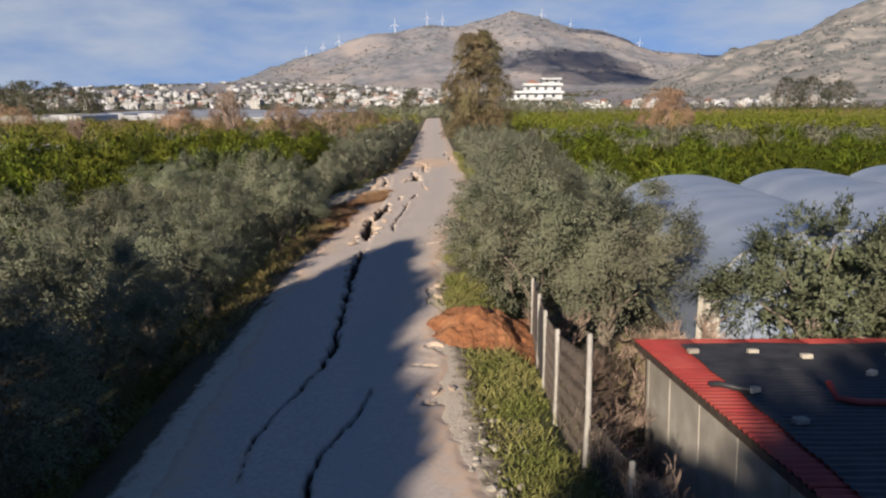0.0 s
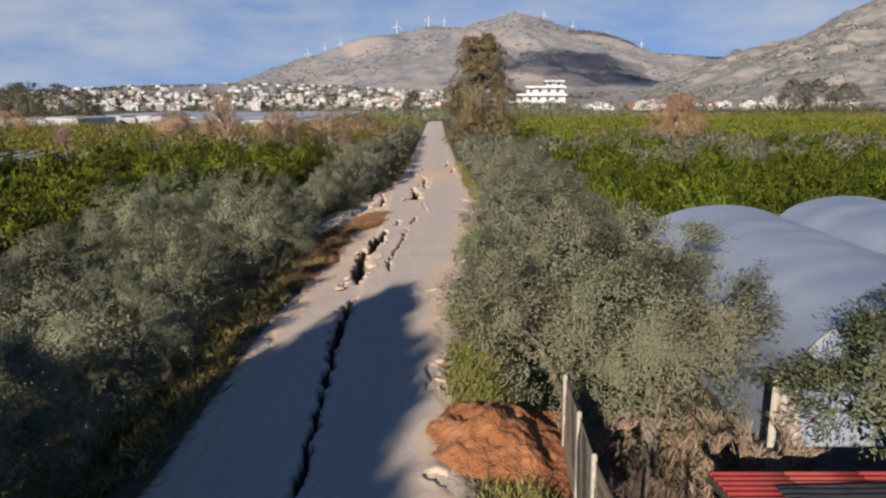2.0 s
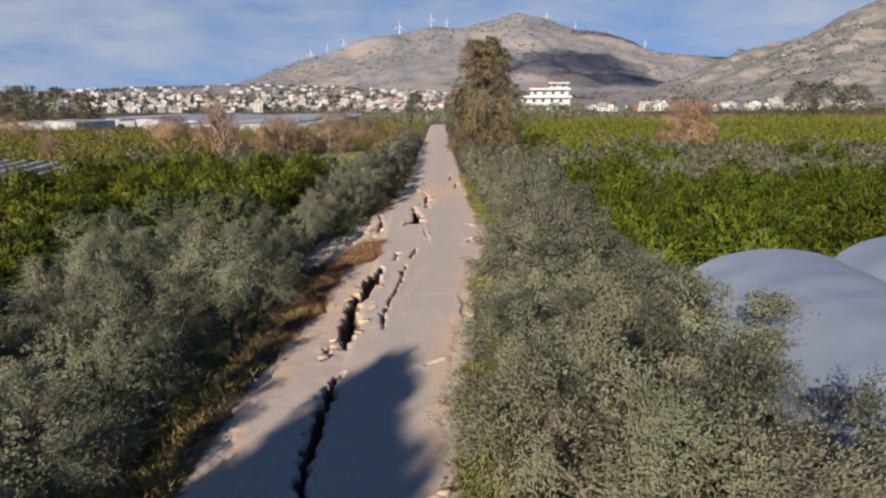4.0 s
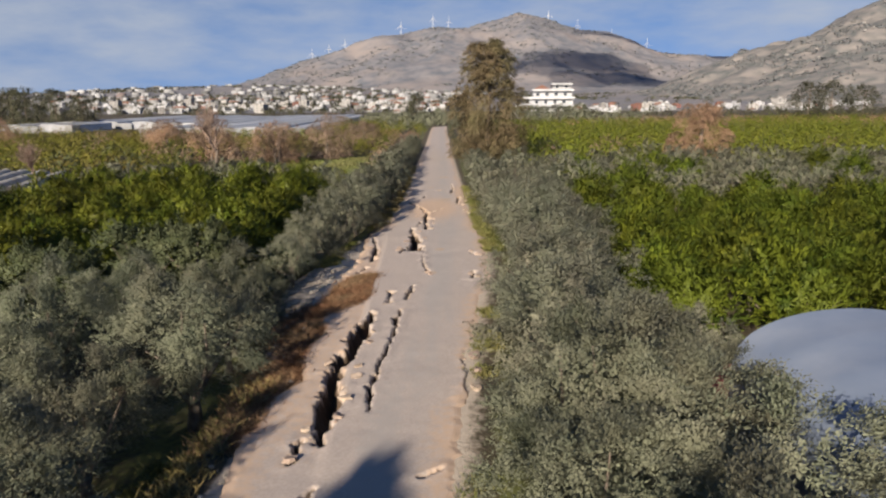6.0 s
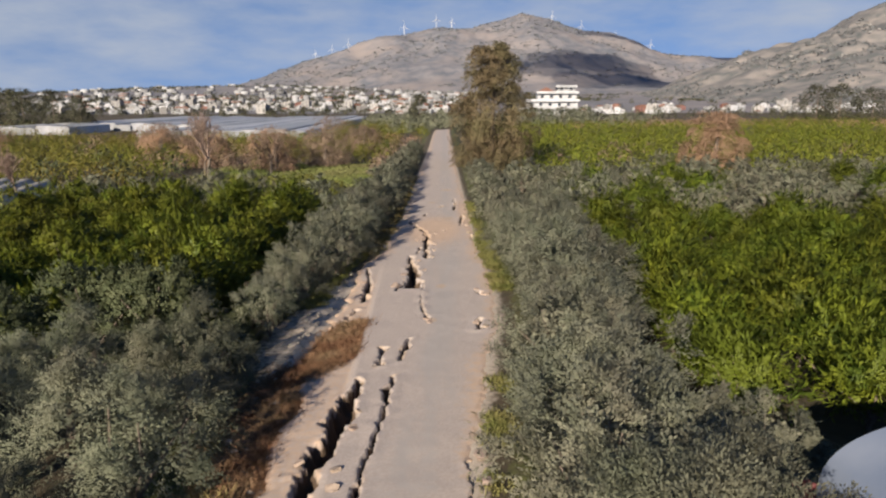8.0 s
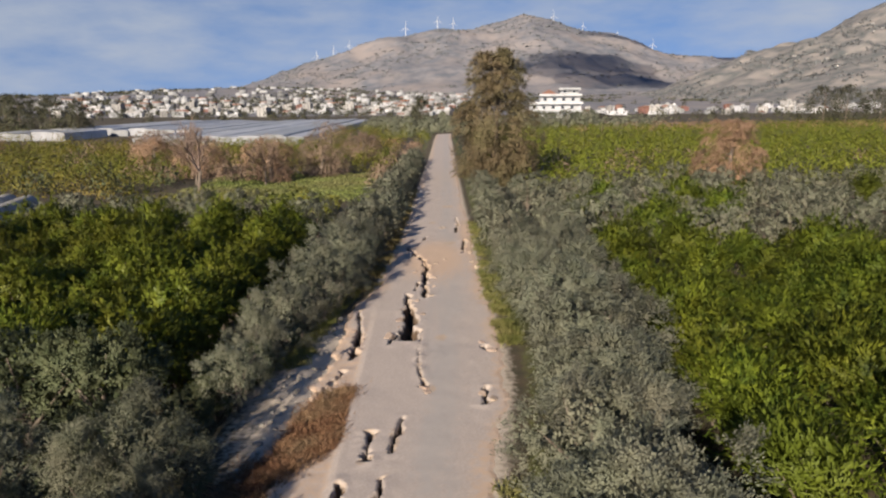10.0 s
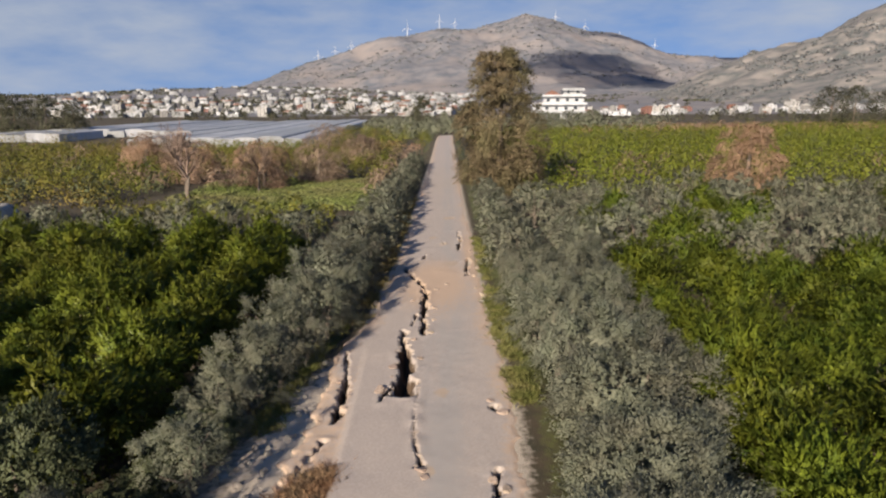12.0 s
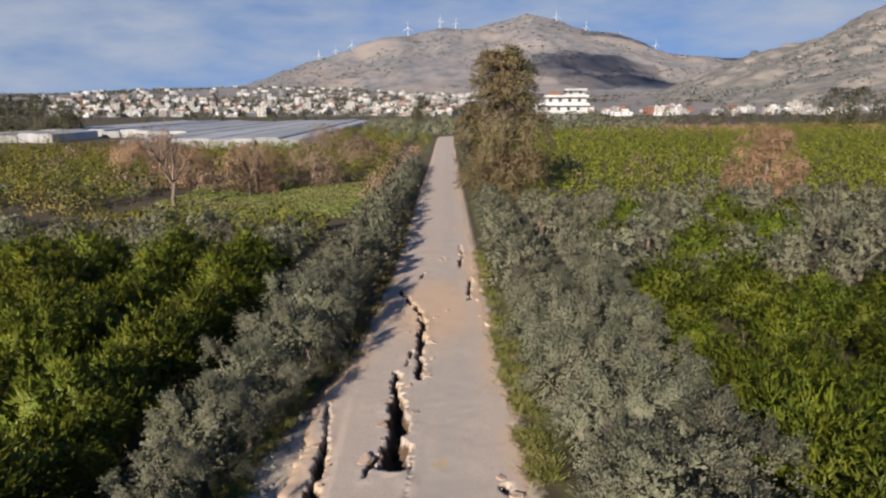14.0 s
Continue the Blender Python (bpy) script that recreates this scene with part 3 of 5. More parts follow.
# ---- trees ----
def tree_meshes(kind, seed, leaf_count, leaf_scale, shoots=60):
    """Trunk and crown meshes of one tree, its foot at the origin."""
    rng = np.random.default_rng(seed)
    if kind == "olive":
        height, radius, low = 4.3, 2.0, (0.7 if leaf_count < 25000 else 1.25)
    elif kind == "citrus":
        height, radius, low = 3.1, 1.5, 0.4
    else:
        height, radius, low = 10.0, 2.6, 2.5
    clumps, limbs = [], []
    n = {"olive": 19, "citrus": 13}.get(kind, 46)
    for k in range(n):
        a = k * 2.4 + rng.uniform(-0.3, 0.3)
        h = (k + 0.5) / n
        if kind == "tall":
            rr = radius * (1 - 0.75 * h) * min(1, 0.5 + 2 * h) * rng.uniform(0.5, 0.95)
            cr = rng.uniform(0.5, 1.1)
            c = (rr * math.cos(a), rr * math.sin(a), low + (height - low - 0.4) * h + rng.uniform(-0.2, 0.2))
        else:
            cz = 1 - h * (1.8 if kind == "olive" else 1.5)
            rr = radius * 0.72 * math.sqrt(max(0.05, 1 - cz * cz)) * rng.uniform(0.55, 1.25)
            cr = radius * rng.uniform(0.24, 0.46)
            c = (rr * math.cos(a), rr * math.sin(a), low + (height - low) * (0.5 + 0.35 * cz) + rng.uniform(-0.4, 0.35))
        clumps.append((c, cr))
        if k % 3 == 0:
            fork = Vector((rng.uniform(-0.1, 0.1), rng.uniform(-0.1, 0.1), (0.8 if kind == "olive" else 0.4) if kind != "tall" else c[2] * 0.75))
            mid = fork.lerp(Vector(c), 0.5) + Vector((0, 0, 0.25)) + Vector(rng.normal(0, 0.1, 3))
            limbs.append([(fork, 0.085), (mid, 0.05), (Vector(c), 0.018)])
    lean = rng.uniform(-0.15, 0.15, 2)
    top = 1.5 if kind == "olive" else (0.9 if kind == "citrus" else height * 0.92)
    fat = 0.19 if kind == "olive" else (0.10 if kind == "citrus" else 0.22)
    trunk = [((0, 0, -0.5), fat * 1.35), ((0, 0, 0.1), fat * 1.1), ((lean[0] * 0.5, lean[1] * 0.5, top * 0.5), fat * 0.85), ((lean[0], lean[1], top), fat * (0.6 if kind != "tall" else 0.2))]
    tv, tf = tubes([trunk] + limbs)
    per = 13 if kind != "tall" else 9
    plume = 0 if kind == "tall" else int(leaf_count * 0.62) // per
    st, way = crown_shoots(rng, leaf_count // per - plume, clumps)
    droop = {"olive": 0.75, "citrus": 0.9}.get(kind, 0.9)
    cv, cf = leaves(rng, st, way, per, {"olive": 0.38, "citrus": 0.55}.get(kind, 0.8), (0.14 if kind == "olive" else 0.20 if kind == "citrus" else 0.34) * leaf_scale, (0.05 if kind == "olive" else 0.06 if kind == "citrus" else 0.16) * leaf_scale, droop, 0.55)
    if kind == "citrus":
        pick = rng.integers(0, len(clumps), shoots)
        base = np.array([clumps[q][0] for q in pick]) + np.array((0, 0, 0.25)) + rng.normal(0, 0.3, (shoots, 3))
        sv, sf = leaves(rng, base, unit(rng.normal(0, 0.5, (shoots, 3)) + np.array((0.15, 0, 1.0))), 17, 1.7, 0.23 * leaf_scale, 0.047 * leaf_scale, 0.8, 0.17)
        cv, cf = np.concatenate((cv, sv)), np.concatenate((cf, sf + len(cv)))
    if plume:
        # bundles of shoots that rise from the crown and bend over together
        bundles = 30 if kind == "olive" else 26
        cs, rs = np.array([q[0] for q in clumps]), np.array([q[1] for q in clumps])
        ctr = cs.mean(0) - np.array((0, 0, 0.5))
        pick = rng.integers(0, len(cs), bundles)
        lead = unit(0.9 * unit(cs[pick] - ctr) + rng.normal(0, 0.4, (bundles, 3)) + np.array((0, 0, 0.65)))
        foot = cs[pick] + lead * rs[pick][:, None] * 0.45
        which = np.repeat(np.arange(bundles), plume // bundles)
        ways = unit(lead[which] + rng.normal(0, 0.2, (len(which), 3)))
        feet = foot[which] + lead[which] * rng.uniform(0, 0.45, (len(which), 1)) + rng.normal(0, 0.1, (len(which), 3))
        pv, pf = leaves(rng, feet, ways, per, 0.62 if kind == "olive" else 0.85, (0.13 if kind == "olive" else 0.2) * leaf_scale, (0.046 if kind == "olive" else 0.056) * leaf_scale, droop, 0.4)
        cv, cf = np.concatenate((cv, pv)), np.concatenate((cf, pf + len(cv)))
    # a few hundred broad inner sprays close the heart of the crown
    c = np.array([q[0] for q in clumps])
    n, big = (420, 1.0) if leaf_count < 25000 else (1300, 0.55)
    inner = c[rng.integers(0, len(c), n)] * np.array((0.55, 0.55, 0.9)) + rng.normal(0, 0.18, (n, 3))
    iv, jf = leaves(rng, inner, unit(rng.normal(0, 1, (n, 3))), 2, 0.2, 0.2 * big, 0.11 * big, 0.3, 0.8)
    return tv, tf, np.concatenate((cv, iv)), np.concatenate((cf, jf + len(cv))), c


def tree_kind(kind, name, label, crown_mat, seeds, leaf_count, leaf_scale, group, shoots=60):
    made = []
    for s in seeds:
        tv, tf, cv, cf, centres = tree_meshes(kind, s, leaf_count, leaf_scale, shoots)
        made.append((from_arrays("trunk", tv, tf, M_BARK, smooth=True), leaf_mesh("crown", cv, cf, crown_mat, centres, 0.7 if leaf_count > 15000 else 0.45)))

    def plant(x, y, scale=1.0, tall=1.0, z=None, turn=None, say=None):
        rng = random.Random(round(x * 131 + y * 977))
        trunk, crown = made[rng.randrange(len(made))]
        m = Matrix.LocRotScale((x, y, gz(x, y) if z is None else z), Euler((0, 0, rng.uniform(0, 6.28) if turn is None else turn)), (scale * rng.uniform(0.85, 1.15), scale * rng.uniform(0.85, 1.15), scale * tall))
        ob = thing(name, say or label, "tree", m, group)
        part("trunk", trunk, ob)
        part("crown", crown, ob)
        return ob
    return plant


olive_near = tree_kind("olive", "olive_tree", "silvery olive tree of the dense hedge beside the road", M_OLIVE_PALE, (11, 12, 13, 14, 15, 16), 22000, 0.70, "olive trees along the road")
olive_close = tree_kind("olive", "olive_tree", "grey-green olive tree with a dense bushy crown beside the road", M_OLIVE, (17, 18, 19, 20), 42000, 0.52, "olive trees along the road")
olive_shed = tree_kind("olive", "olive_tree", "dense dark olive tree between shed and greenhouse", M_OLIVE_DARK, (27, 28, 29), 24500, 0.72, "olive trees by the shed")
olive_far = tree_kind("olive", "olive_tree", "silvery grey-green olive tree in an orchard row", M_OLIVE_PALE, (21, 22, 23, 24, 25, 26), 2600, 1.85, "olive trees of the grove")
citrus_left = tree_kind("citrus", "citrus_tree", "dark glossy green citrus tree with a round crown", M_CITRUS, (31, 32, 33, 34, 35), 4600, 1.1, "citrus trees west of the road")
citrus_right = tree_kind("citrus", "citrus_tree", "yellow-green citrus tree with arching leafy shoots", M_MANDARIN, (41, 42, 43, 44, 45), 1500, 1.1, "citrus trees east of the road", 300)


dark_shrub = tree_kind("olive", "dark_shrub", "tall dark green shrub at the corner of the orchard", M_DARKLEAF, (51, 52), 9000, 1.15, "dark shrubs by the gully")


def top_scale(x, y, top, full=4.3):
    return max(0.5, (top - gz(x, y)) / full)


def plant_all():
    rng = random.Random(5)
    # west row along the road, tops fall and rise as the land does
    tops = lambda y: float(np.interp(y, (10, 24, 28, 36, 42, 48, 52, 58, 63, 75, 150), (2.6, 2.5, 2.4, 1.9, 1.35, 1.45, 1.6, 2.1, 2.5, 1.9, 1.0)))
    y = 11.0
    while y < 41:
        x = (-9.5 if y < 34 else -8.8) + rng.uniform(-0.3, 0.3)
        olive_close(x, y, top_scale(x, y, tops(y) + rng.uniform(-0.5, 0.4)))
        x2 = -13.0 + rng.uniform(-0.4, 0.4)
        olive_close(x2, y + 1.5, top_scale(x2, y, tops(y) - 0.1 + rng.uniform(-0.4, 0.3)))
        y += rng.uniform(3.6, 4.5)
    y = 46.6
    while y < 150:
        x = float(edge_l(y)) - (2.45 if y < 60 else 2.2) + rng.uniform(-0.25, 0.25)
        s = top_scale(x, y, tops(y) + rng.uniform(-0.25, 0.25))
        (olive_near if y < 70 else olive_far)(x, y, s * 0.95, 1.05)
        y += rng.uniform(2.9, 3.8)
    # east row, two deep
    tops_r = lambda y: float(np.interp(y, (22, 26, 34, 40, 50, 60, 70, 110), (2.7, 3.0, 2.7, 2.6, 2.4, 2.3, 2.4, 1.2)))
    y = 23.4
    while y < 108:
        x = float(edge_r(y)) + 2.35 + rng.uniform(-0.3, 0.3)
        (olive_close if y < 33 else olive_near if y < 66 else olive_far)(x, y, top_scale(x, y, tops_r(y) + rng.uniform(-0.5, 0.4)))
        if y < 72:
            x2 = x + 3.0 + rng.uniform(-0.3, 0.3)
            x2 = min(x2, 3.0 if y < 39 else float(np.interp(y, (40, 43, 50, 57, 69, 74), (3.3, 3.8, 4.9, 5.7, 7.0, 7.5))))
            if y > 24.5:
                (olive_close if y < 33 else olive_near)(x2, y + 1.2, top_scale(x2, y, tops_r(y) - 0.3 + rng.uniform(-0.4, 0.2)))
        y += rng.uniform(2.9, 3.9)
    for x, y, t in ((6.5, 37.0, 0.9),):
        olive_near(x, y, top_scale(x, y, t))
    olive_close(-9.0, 41.6, top_scale(-9.0, 41.6, 1.7))
    for x, y, t in ((-11.5, 45.7, 2.6), (-14.2, 46.2, 2.3), (-17.0, 44.4, 1.9)):
        dark_shrub(x, y, top_scale(x, y, t) * 0.9, 1.1)
    dark_shrub(-10.2, 42.6, top_scale(-10.2, 42.6, 1.2))
    for x, y in ((-8.9, 45.4), (-8.6, 47.2), (-8.2, 49.2)):
        dark_shrub(x, y, 0.5, 0.9, say="low dark green shrub under the olive hedge")
    olive_close(2.6, 22.6, top_scale(2.6, 22.6, 2.6), 1.0)
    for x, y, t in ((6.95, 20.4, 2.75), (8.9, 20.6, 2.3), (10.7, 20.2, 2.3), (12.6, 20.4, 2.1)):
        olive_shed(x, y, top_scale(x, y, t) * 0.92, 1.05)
    # groves
    for iy in range(7):
        for ix in range(15):
            x, y = 8.6 + ix * 3.5 + rng.uniform(-0.8, 0.8), 73 + iy * 5.0 + rng.uniform(-0.8, 0.8)
            if rng.random() < 0.2 and iy < 5:
                citrus_right(x, y, top_scale(x, y, 0.9 + rng.uniform(-0.4, 0.4), 3.1))
            else:
                olive_far(x, y, top_scale(x, y, 1.5 + rng.uniform(-0.9, 0.5)))
    for ix in range(7):
        for iy in range(2):
            x, y = -11.5 - ix * 3.3 + rng.uniform(-0.5, 0.5), 79 + iy * 5 + rng.uniform(-0.5, 0.5)
            olive_far(x, y, top_scale(x, y, 1.5 + rng.uniform(-0.5, 0.4)))
    for ix in range(8):
        for iy in range(15):
            x, y = -12.0 - ix * 4.4 + rng.uniform(-0.25, 0.25), 42 + iy * 2.4 + rng.uniform(-0.4, 0.4)
            if (x < -30 and y > 52) or (x > -15 and y < 49) or (x > -18.5 and y < 45):
                continue
            citrus_left(x, y, top_scale(x, y, 0.95 + rng.uniform(-0.45, 0.45), 3.0), rng.uniform(0.95, 1.15))
    for ix in range(6):
        for iy in range(6):
            x, y = -17.5 - ix * 4.0 + rng.uniform(-0.3, 0.3), 26 + iy * 2.8 + rng.uniform(-0.4, 0.4)
            citrus_left(x, y, top_scale(x, y, 1.1 + rng.uniform(-0.4, 0.4), 3.0))
    for ix in range(10):
        for iy in range(13):
            x, y = 8.1 + ix * 4.0 + rng.uniform(-0.2, 0.2), 41.2 + iy * 2.25 + rng.uniform(-0.4, 0.4)
            x += 0.09 * (y - 45)
            if y < 42.6 and ix > 2:
                continue
            citrus_right(x, y, top_scale(x, y, 0.5 + rng.uniform(-0.45, 0.4), 3.1) * 1.06, rng.uniform(0.9, 1.15))


plant_all()


def scrub(name, label, category, material, spots, quads, size, seed, tall=2.6, wide=1.7):
    """Far crowns that nobody could count: clumps of leaf faces at many spots, one mesh."""
    rng = np.random.default_rng(seed)
    sp = np.array(spots)
    n = len(sp)
    d = unit(rng.normal(0, 1, (n * quads, 3)))
    d[:, 2] = np.abs(d[:, 2])
    c = np.repeat(sp[:, :3], quads, 0)
    s = np.repeat(sp[:, 3:4], quads, 0)
    lump = 1 + 0.25 * np.sin(d[:, :1] * 5 + c[:, :1]) * np.cos(d[:, 1:2] * 6 + c[:, 1:2])
    pos = c + d * np.array((wide, wide, tall)) * s * lump * rng.uniform(0.75, 1.0, (n * quads, 1))
    a = unit(rng.normal(0, 1, d.shape) + d * 0.3)
    b = unit(np.cross(a, d + rng.normal(0, 0.5, d.shape)))
    q = size * rng.uniform(0.6, 1.3, (len(d), 1))
    b = np.where((np.cross(a, b) * d).sum(1, keepdims=True) < 0, -b, b)
    v = np.stack((pos - a * q * 0.5, pos - b * q * 0.35, pos + a * q * 0.5, pos + b * q * 0.35), 1).reshape(-1, 3)
    me = from_arrays(name, v, np.arange(len(v)).reshape(-1, 4), material, smooth=True)
    me.normals_split_custom_set_from_vertices(np.repeat(unit(d + 0.5 * unit(np.cross(a, b))), 4, 0).tolist())
    return thing(name, label, category, kind="stuff", data=me)


def hill_scrub():
    near, far, foot = HILL_BUSHES[0]
    scrub("hill_scrub", "low shrubs dotted over the rocky hillside, colour hazed to blue-grey", "shrubs", M_SCRUB, near, 14, 3.2, 11, 2.2, 3.2)
    scrub("hill_scrub", "scrub in folds of the far hill, colour hazed to blue-grey", "shrubs", M_SCRUB, far, 12, 4.5, 12, 1.6, 4.0)
    scrub("hill_scrub", "grey-green bushes over the foothill behind the town", "shrubs", M_PINE, foot, 12, 3.2, 15, 2.4, 4.0)


hill_scrub()


def far_orchards():
    rng = random.Random(9)

    def rows(x0, x1, y0, y1, step, keep=1.0, size=1.0, skip=None):
        out = []
        y = y0
        while y < y1:
            x = x0
            while x < x1:
                px, py = x + rng.uniform(-0.25, 0.25) * step, y + rng.uniform(-0.25, 0.25) * step
                if rng.random() < keep and not (skip and skip(px, py)) and (py > 266 or not (edge_l(py) - 3 < px < edge_r(py) + 3)):
                    out.append((px, py, (gz(px, py) if py < 664 else float(town_z(px, py))) + 0.3, size * rng.uniform(0.8, 1.2)))
                x += step
            y += step
        return out

    scrub("citrus_orchard", "distant yellow-green citrus orchard in rows", "orchard", M_CITRUS_R, rows(12, 135, 111, 235, 4.6) + rows(14, 150, 237, 305, 6, 0.9, 1.25) + rows(135, 260, 150, 330, 7, 0.8, 1.5), 150, 0.33, 1)
    scrub("citrus_orchard", "distant olive-green citrus orchard beyond the grove", "orchard", M_CITRUS_FAR,
          rows(-110, -36, 108, 216, 4.4) + rows(-36, -9, 137, 216, 4.4, 0.9) + rows(-34, 0, 218, 330, 6, 0.8, 1.2) + rows(-34, -10, 91, 103, 3.6, 0.8, 0.75) + rows(-230, -110, 150, 260, 8, 0.7, 1.5), 165, 0.31, 2)
    scrub("reed_thicket", "rust-brown dry reeds and leafless shrubs at the field edge", "reeds", M_REED,
          rows(-46, -22, 126, 137, 3.0, 0.6, 1.0) + rows(-70, -20, 150, 158, 4, 0.5, 1.1) + rows(-110, -50, 178, 190, 5, 0.5, 1.3) + rows(-9, -3, 118, 190, 4, 0.6, 1.0) + rows(14, 34, 112, 146, 4.5, 0.3, 0.8) + rows(30, 90, 150, 160, 6, 0.3, 0.9), 170, 0.3, 3, 2.6, 1.7)
    scrub("dry_field", "tan dry weeds and shrubs beyond the orchards", "shrubs", M_RUST, rows(60, 200, 296, 318, 7, 0.7, 1.4) + rows(80, 270, 318, 350, 7, 0.75, 1.7) + rows(-12, 0, 200, 230, 6, 0.4, 1.0), 110, 0.5, 5, 1.6, 2.6)
    scrub("olive_grove", "distant grey-green olive grove before the town", "trees", M_OLIVE, rows(16, 80, 318, 345, 7, 0.8, 1.6) + rows(24, 96, 304, 319, 5, 0.9, 2.6) + rows(-14, 24, 264, 300, 5, 0.85, 1.6) + rows(-30, 30, 330, 470, 9, 0.7, 1.7) + rows(-250, -150, 230, 330, 9, 0.6, 1.5), 120, 0.7, 6)
    scrub("dark_shrubs", "dark green shrubs along the field edge", "shrubs", M_DARKLEAF, rows(-78, -33, 112, 122, 4.5, 0.5, 0.95) + rows(-110, -44, 142, 172, 13, 0.4, 1.0), 130, 0.42, 13)
    scrub("meadow_grass", "fresh green meadow between leafless trees", "grass", M_MEADOW, rows(-33, -8, 105, 136, 1.4, 0.97, 0.35), 60, 0.2, 7, 0.16, 4.0)
    scrub("tree_belt", "dark grey-green trees between fields and town", "trees", M_PINE,
          rows(-420, -60, 470, 600, 24, 0.45, 2.2) + rows(60, 420, 400, 560, 20, 0.45, 2.2) + rows(-700, 500, 650, 1100, 42, 0.4, 2.2) + rows(-520, 40, 680, 1000, 13, 0.42, 1.7) + rows(-760, 60, 1000, 1500, 19, 0.45, 2.0), 80, 1.2, 4)


far_orchards()


# ---- the tall tree by the road and other single trees ----
def feathery_tree(name, label, x, y, height, width, material, seed, tiers, leaf_count, leaf, low=0.08, bush=False, plump=False):
    rng = np.random.default_rng(seed)
    clumps, limbs = [], []
    for k in range(tiers):
        h = low + (1 - low) * (k / tiers)
        prof = (0.9 + 0.1 * math.sin(h * 13)) * min(1, ((1 - h) / 0.75) ** 0.38) + 0.02
        if plump:
            prof = min(1.0, 0.40 + 0.9 * (1 - h) ** 0.75) * (0.93 + 0.07 * math.sin(h * 17)) * min(1.0, 0.72 + 1.1 * h)
        if bush:
            prof = max(0.1, 1 - 0.8 * (2 * h - 0.9) ** 2) ** 0.5
        for j in range(9):
            a = rng.uniform(0, 6.28)
            rr = width * 0.5 * prof * rng.uniform(0.2, 0.92)
            c = (rr * math.cos(a), rr * math.sin(a), height * h + rng.uniform(-0.4, 0.4))
            clumps.append((c, rng.uniform(0.06, 0.11) * width * (1.1 - 0.25 * h) * (1.5 if bush else 1.0)))
            if j == 0:
                limbs.append([((0, 0, height * h * 0.9), 0.09), (Vector(c) * 0.5 + Vector((0, 0, height * h * 0.48)), 0.05), (c, 0.02)])
    tv, tf = tubes([[((0, 0, -0.5), 0.45), ((0, 0, height * 0.3), 0.33), ((0.2, 0.1, height * 0.7), 0.17), ((0.1, 0, height * 0.97), 0.04)]] + limbs)
    st, way = crown_shoots(rng, leaf_count // 8, clumps)
    cv, cf = leaves(rng, st, way, 8, leaf * 3, leaf, leaf * 0.3, 0.9, 0.7)
    ob = thing(name, label, "tree", pose(x, y, gz(x, y)))
    part("trunk", from_arrays("trunk", tv, tf, M_BARK, smooth=True), ob)
    part("crown", leaf_mesh("crown", cv, cf, material, [q[0] for q in clumps]), ob)
    return ob


feathery_tree("roadside_conifer", "tall rusty-green feathery conifer standing beside the road", 7.6, 119, 17.2, 12.6, M_CONIFER, 3, 30, 90000, 0.30, low=0.03, plump=True)
for i, (x, y, h, w) in enumerate(((-158, 292, 15, 11), (-149, 297, 14, 12), (-140, 300, 12, 9), (-168, 300, 15, 12), (-179, 305, 14, 12), (-190, 296, 15, 10))):
    feathery_tree("pine_tree", "dark grey-green pine at the edge of the fields", x, y, h, w, M_PINE, 50 + i, 12, 5000, 0.8, bush=True)
for i, (x, y, h, w) in enumerate(((176, 332, 17, 17), (190, 338, 17, 17), (204, 335, 15, 17), (16, 330, 11, 9), (-6, 420, 14, 12))):
    feathery_tree("field_tree", "olive-brown tree clump far across the orchard", x, y, h, w, M_PINE, 60 + i, 10, 8000, 0.7, bush=True)

for i, (x, h) in enumerate(((39, 6.6), (44, 7.4), (50, 6.8), (56, 7.6), (61.5, 7.0), (67, 8.0))):
    feathery_tree("field_tree", "grey-green tree in front of the white villa", x, 314 + (i % 3) * 2, h, 8.5, M_OLIVE, 80 + i, 8, 5000, 0.5, low=0.05, bush=True)

# trees behind and beside the camera that shade the near road
tall_tree = tree_kind("tall", "roadside_tree", "tall evergreen roadside tree shading the road", M_PINE, (71, 72), 15300, 1.5, "tall trees by the road")
for x, y, top in ((-14.9, 1.4, 11.3), (-15.0, 0.2, 11.6), (-14.1, -0.5, 10.6), (-14.9, -5.3, 11.6), (-14.3, -6.5, 10.6), (-13.3, -9.3, 10.4), (-16.0, -4.0, 9.6), (-16.4, -2.7, 11.5), (-14.0, -8.1, 10.6), (-17.5, -8.4, 10.0), (-19.8, -4.7, 9.0)):
    tall_tree(x, y, 0.62, (top + 2) / 6.2)
for x, y, top in ((-11.2, -13.8, 10.8), (-10.1, -14.1, 11.0), (-9.1, -14.1, 11.1), (-8.1, -14.1, 11.0), (-7.2, -14.4, 10.9)):
    tall_tree(x, y, 0.85, (top + 2) / 8.5)


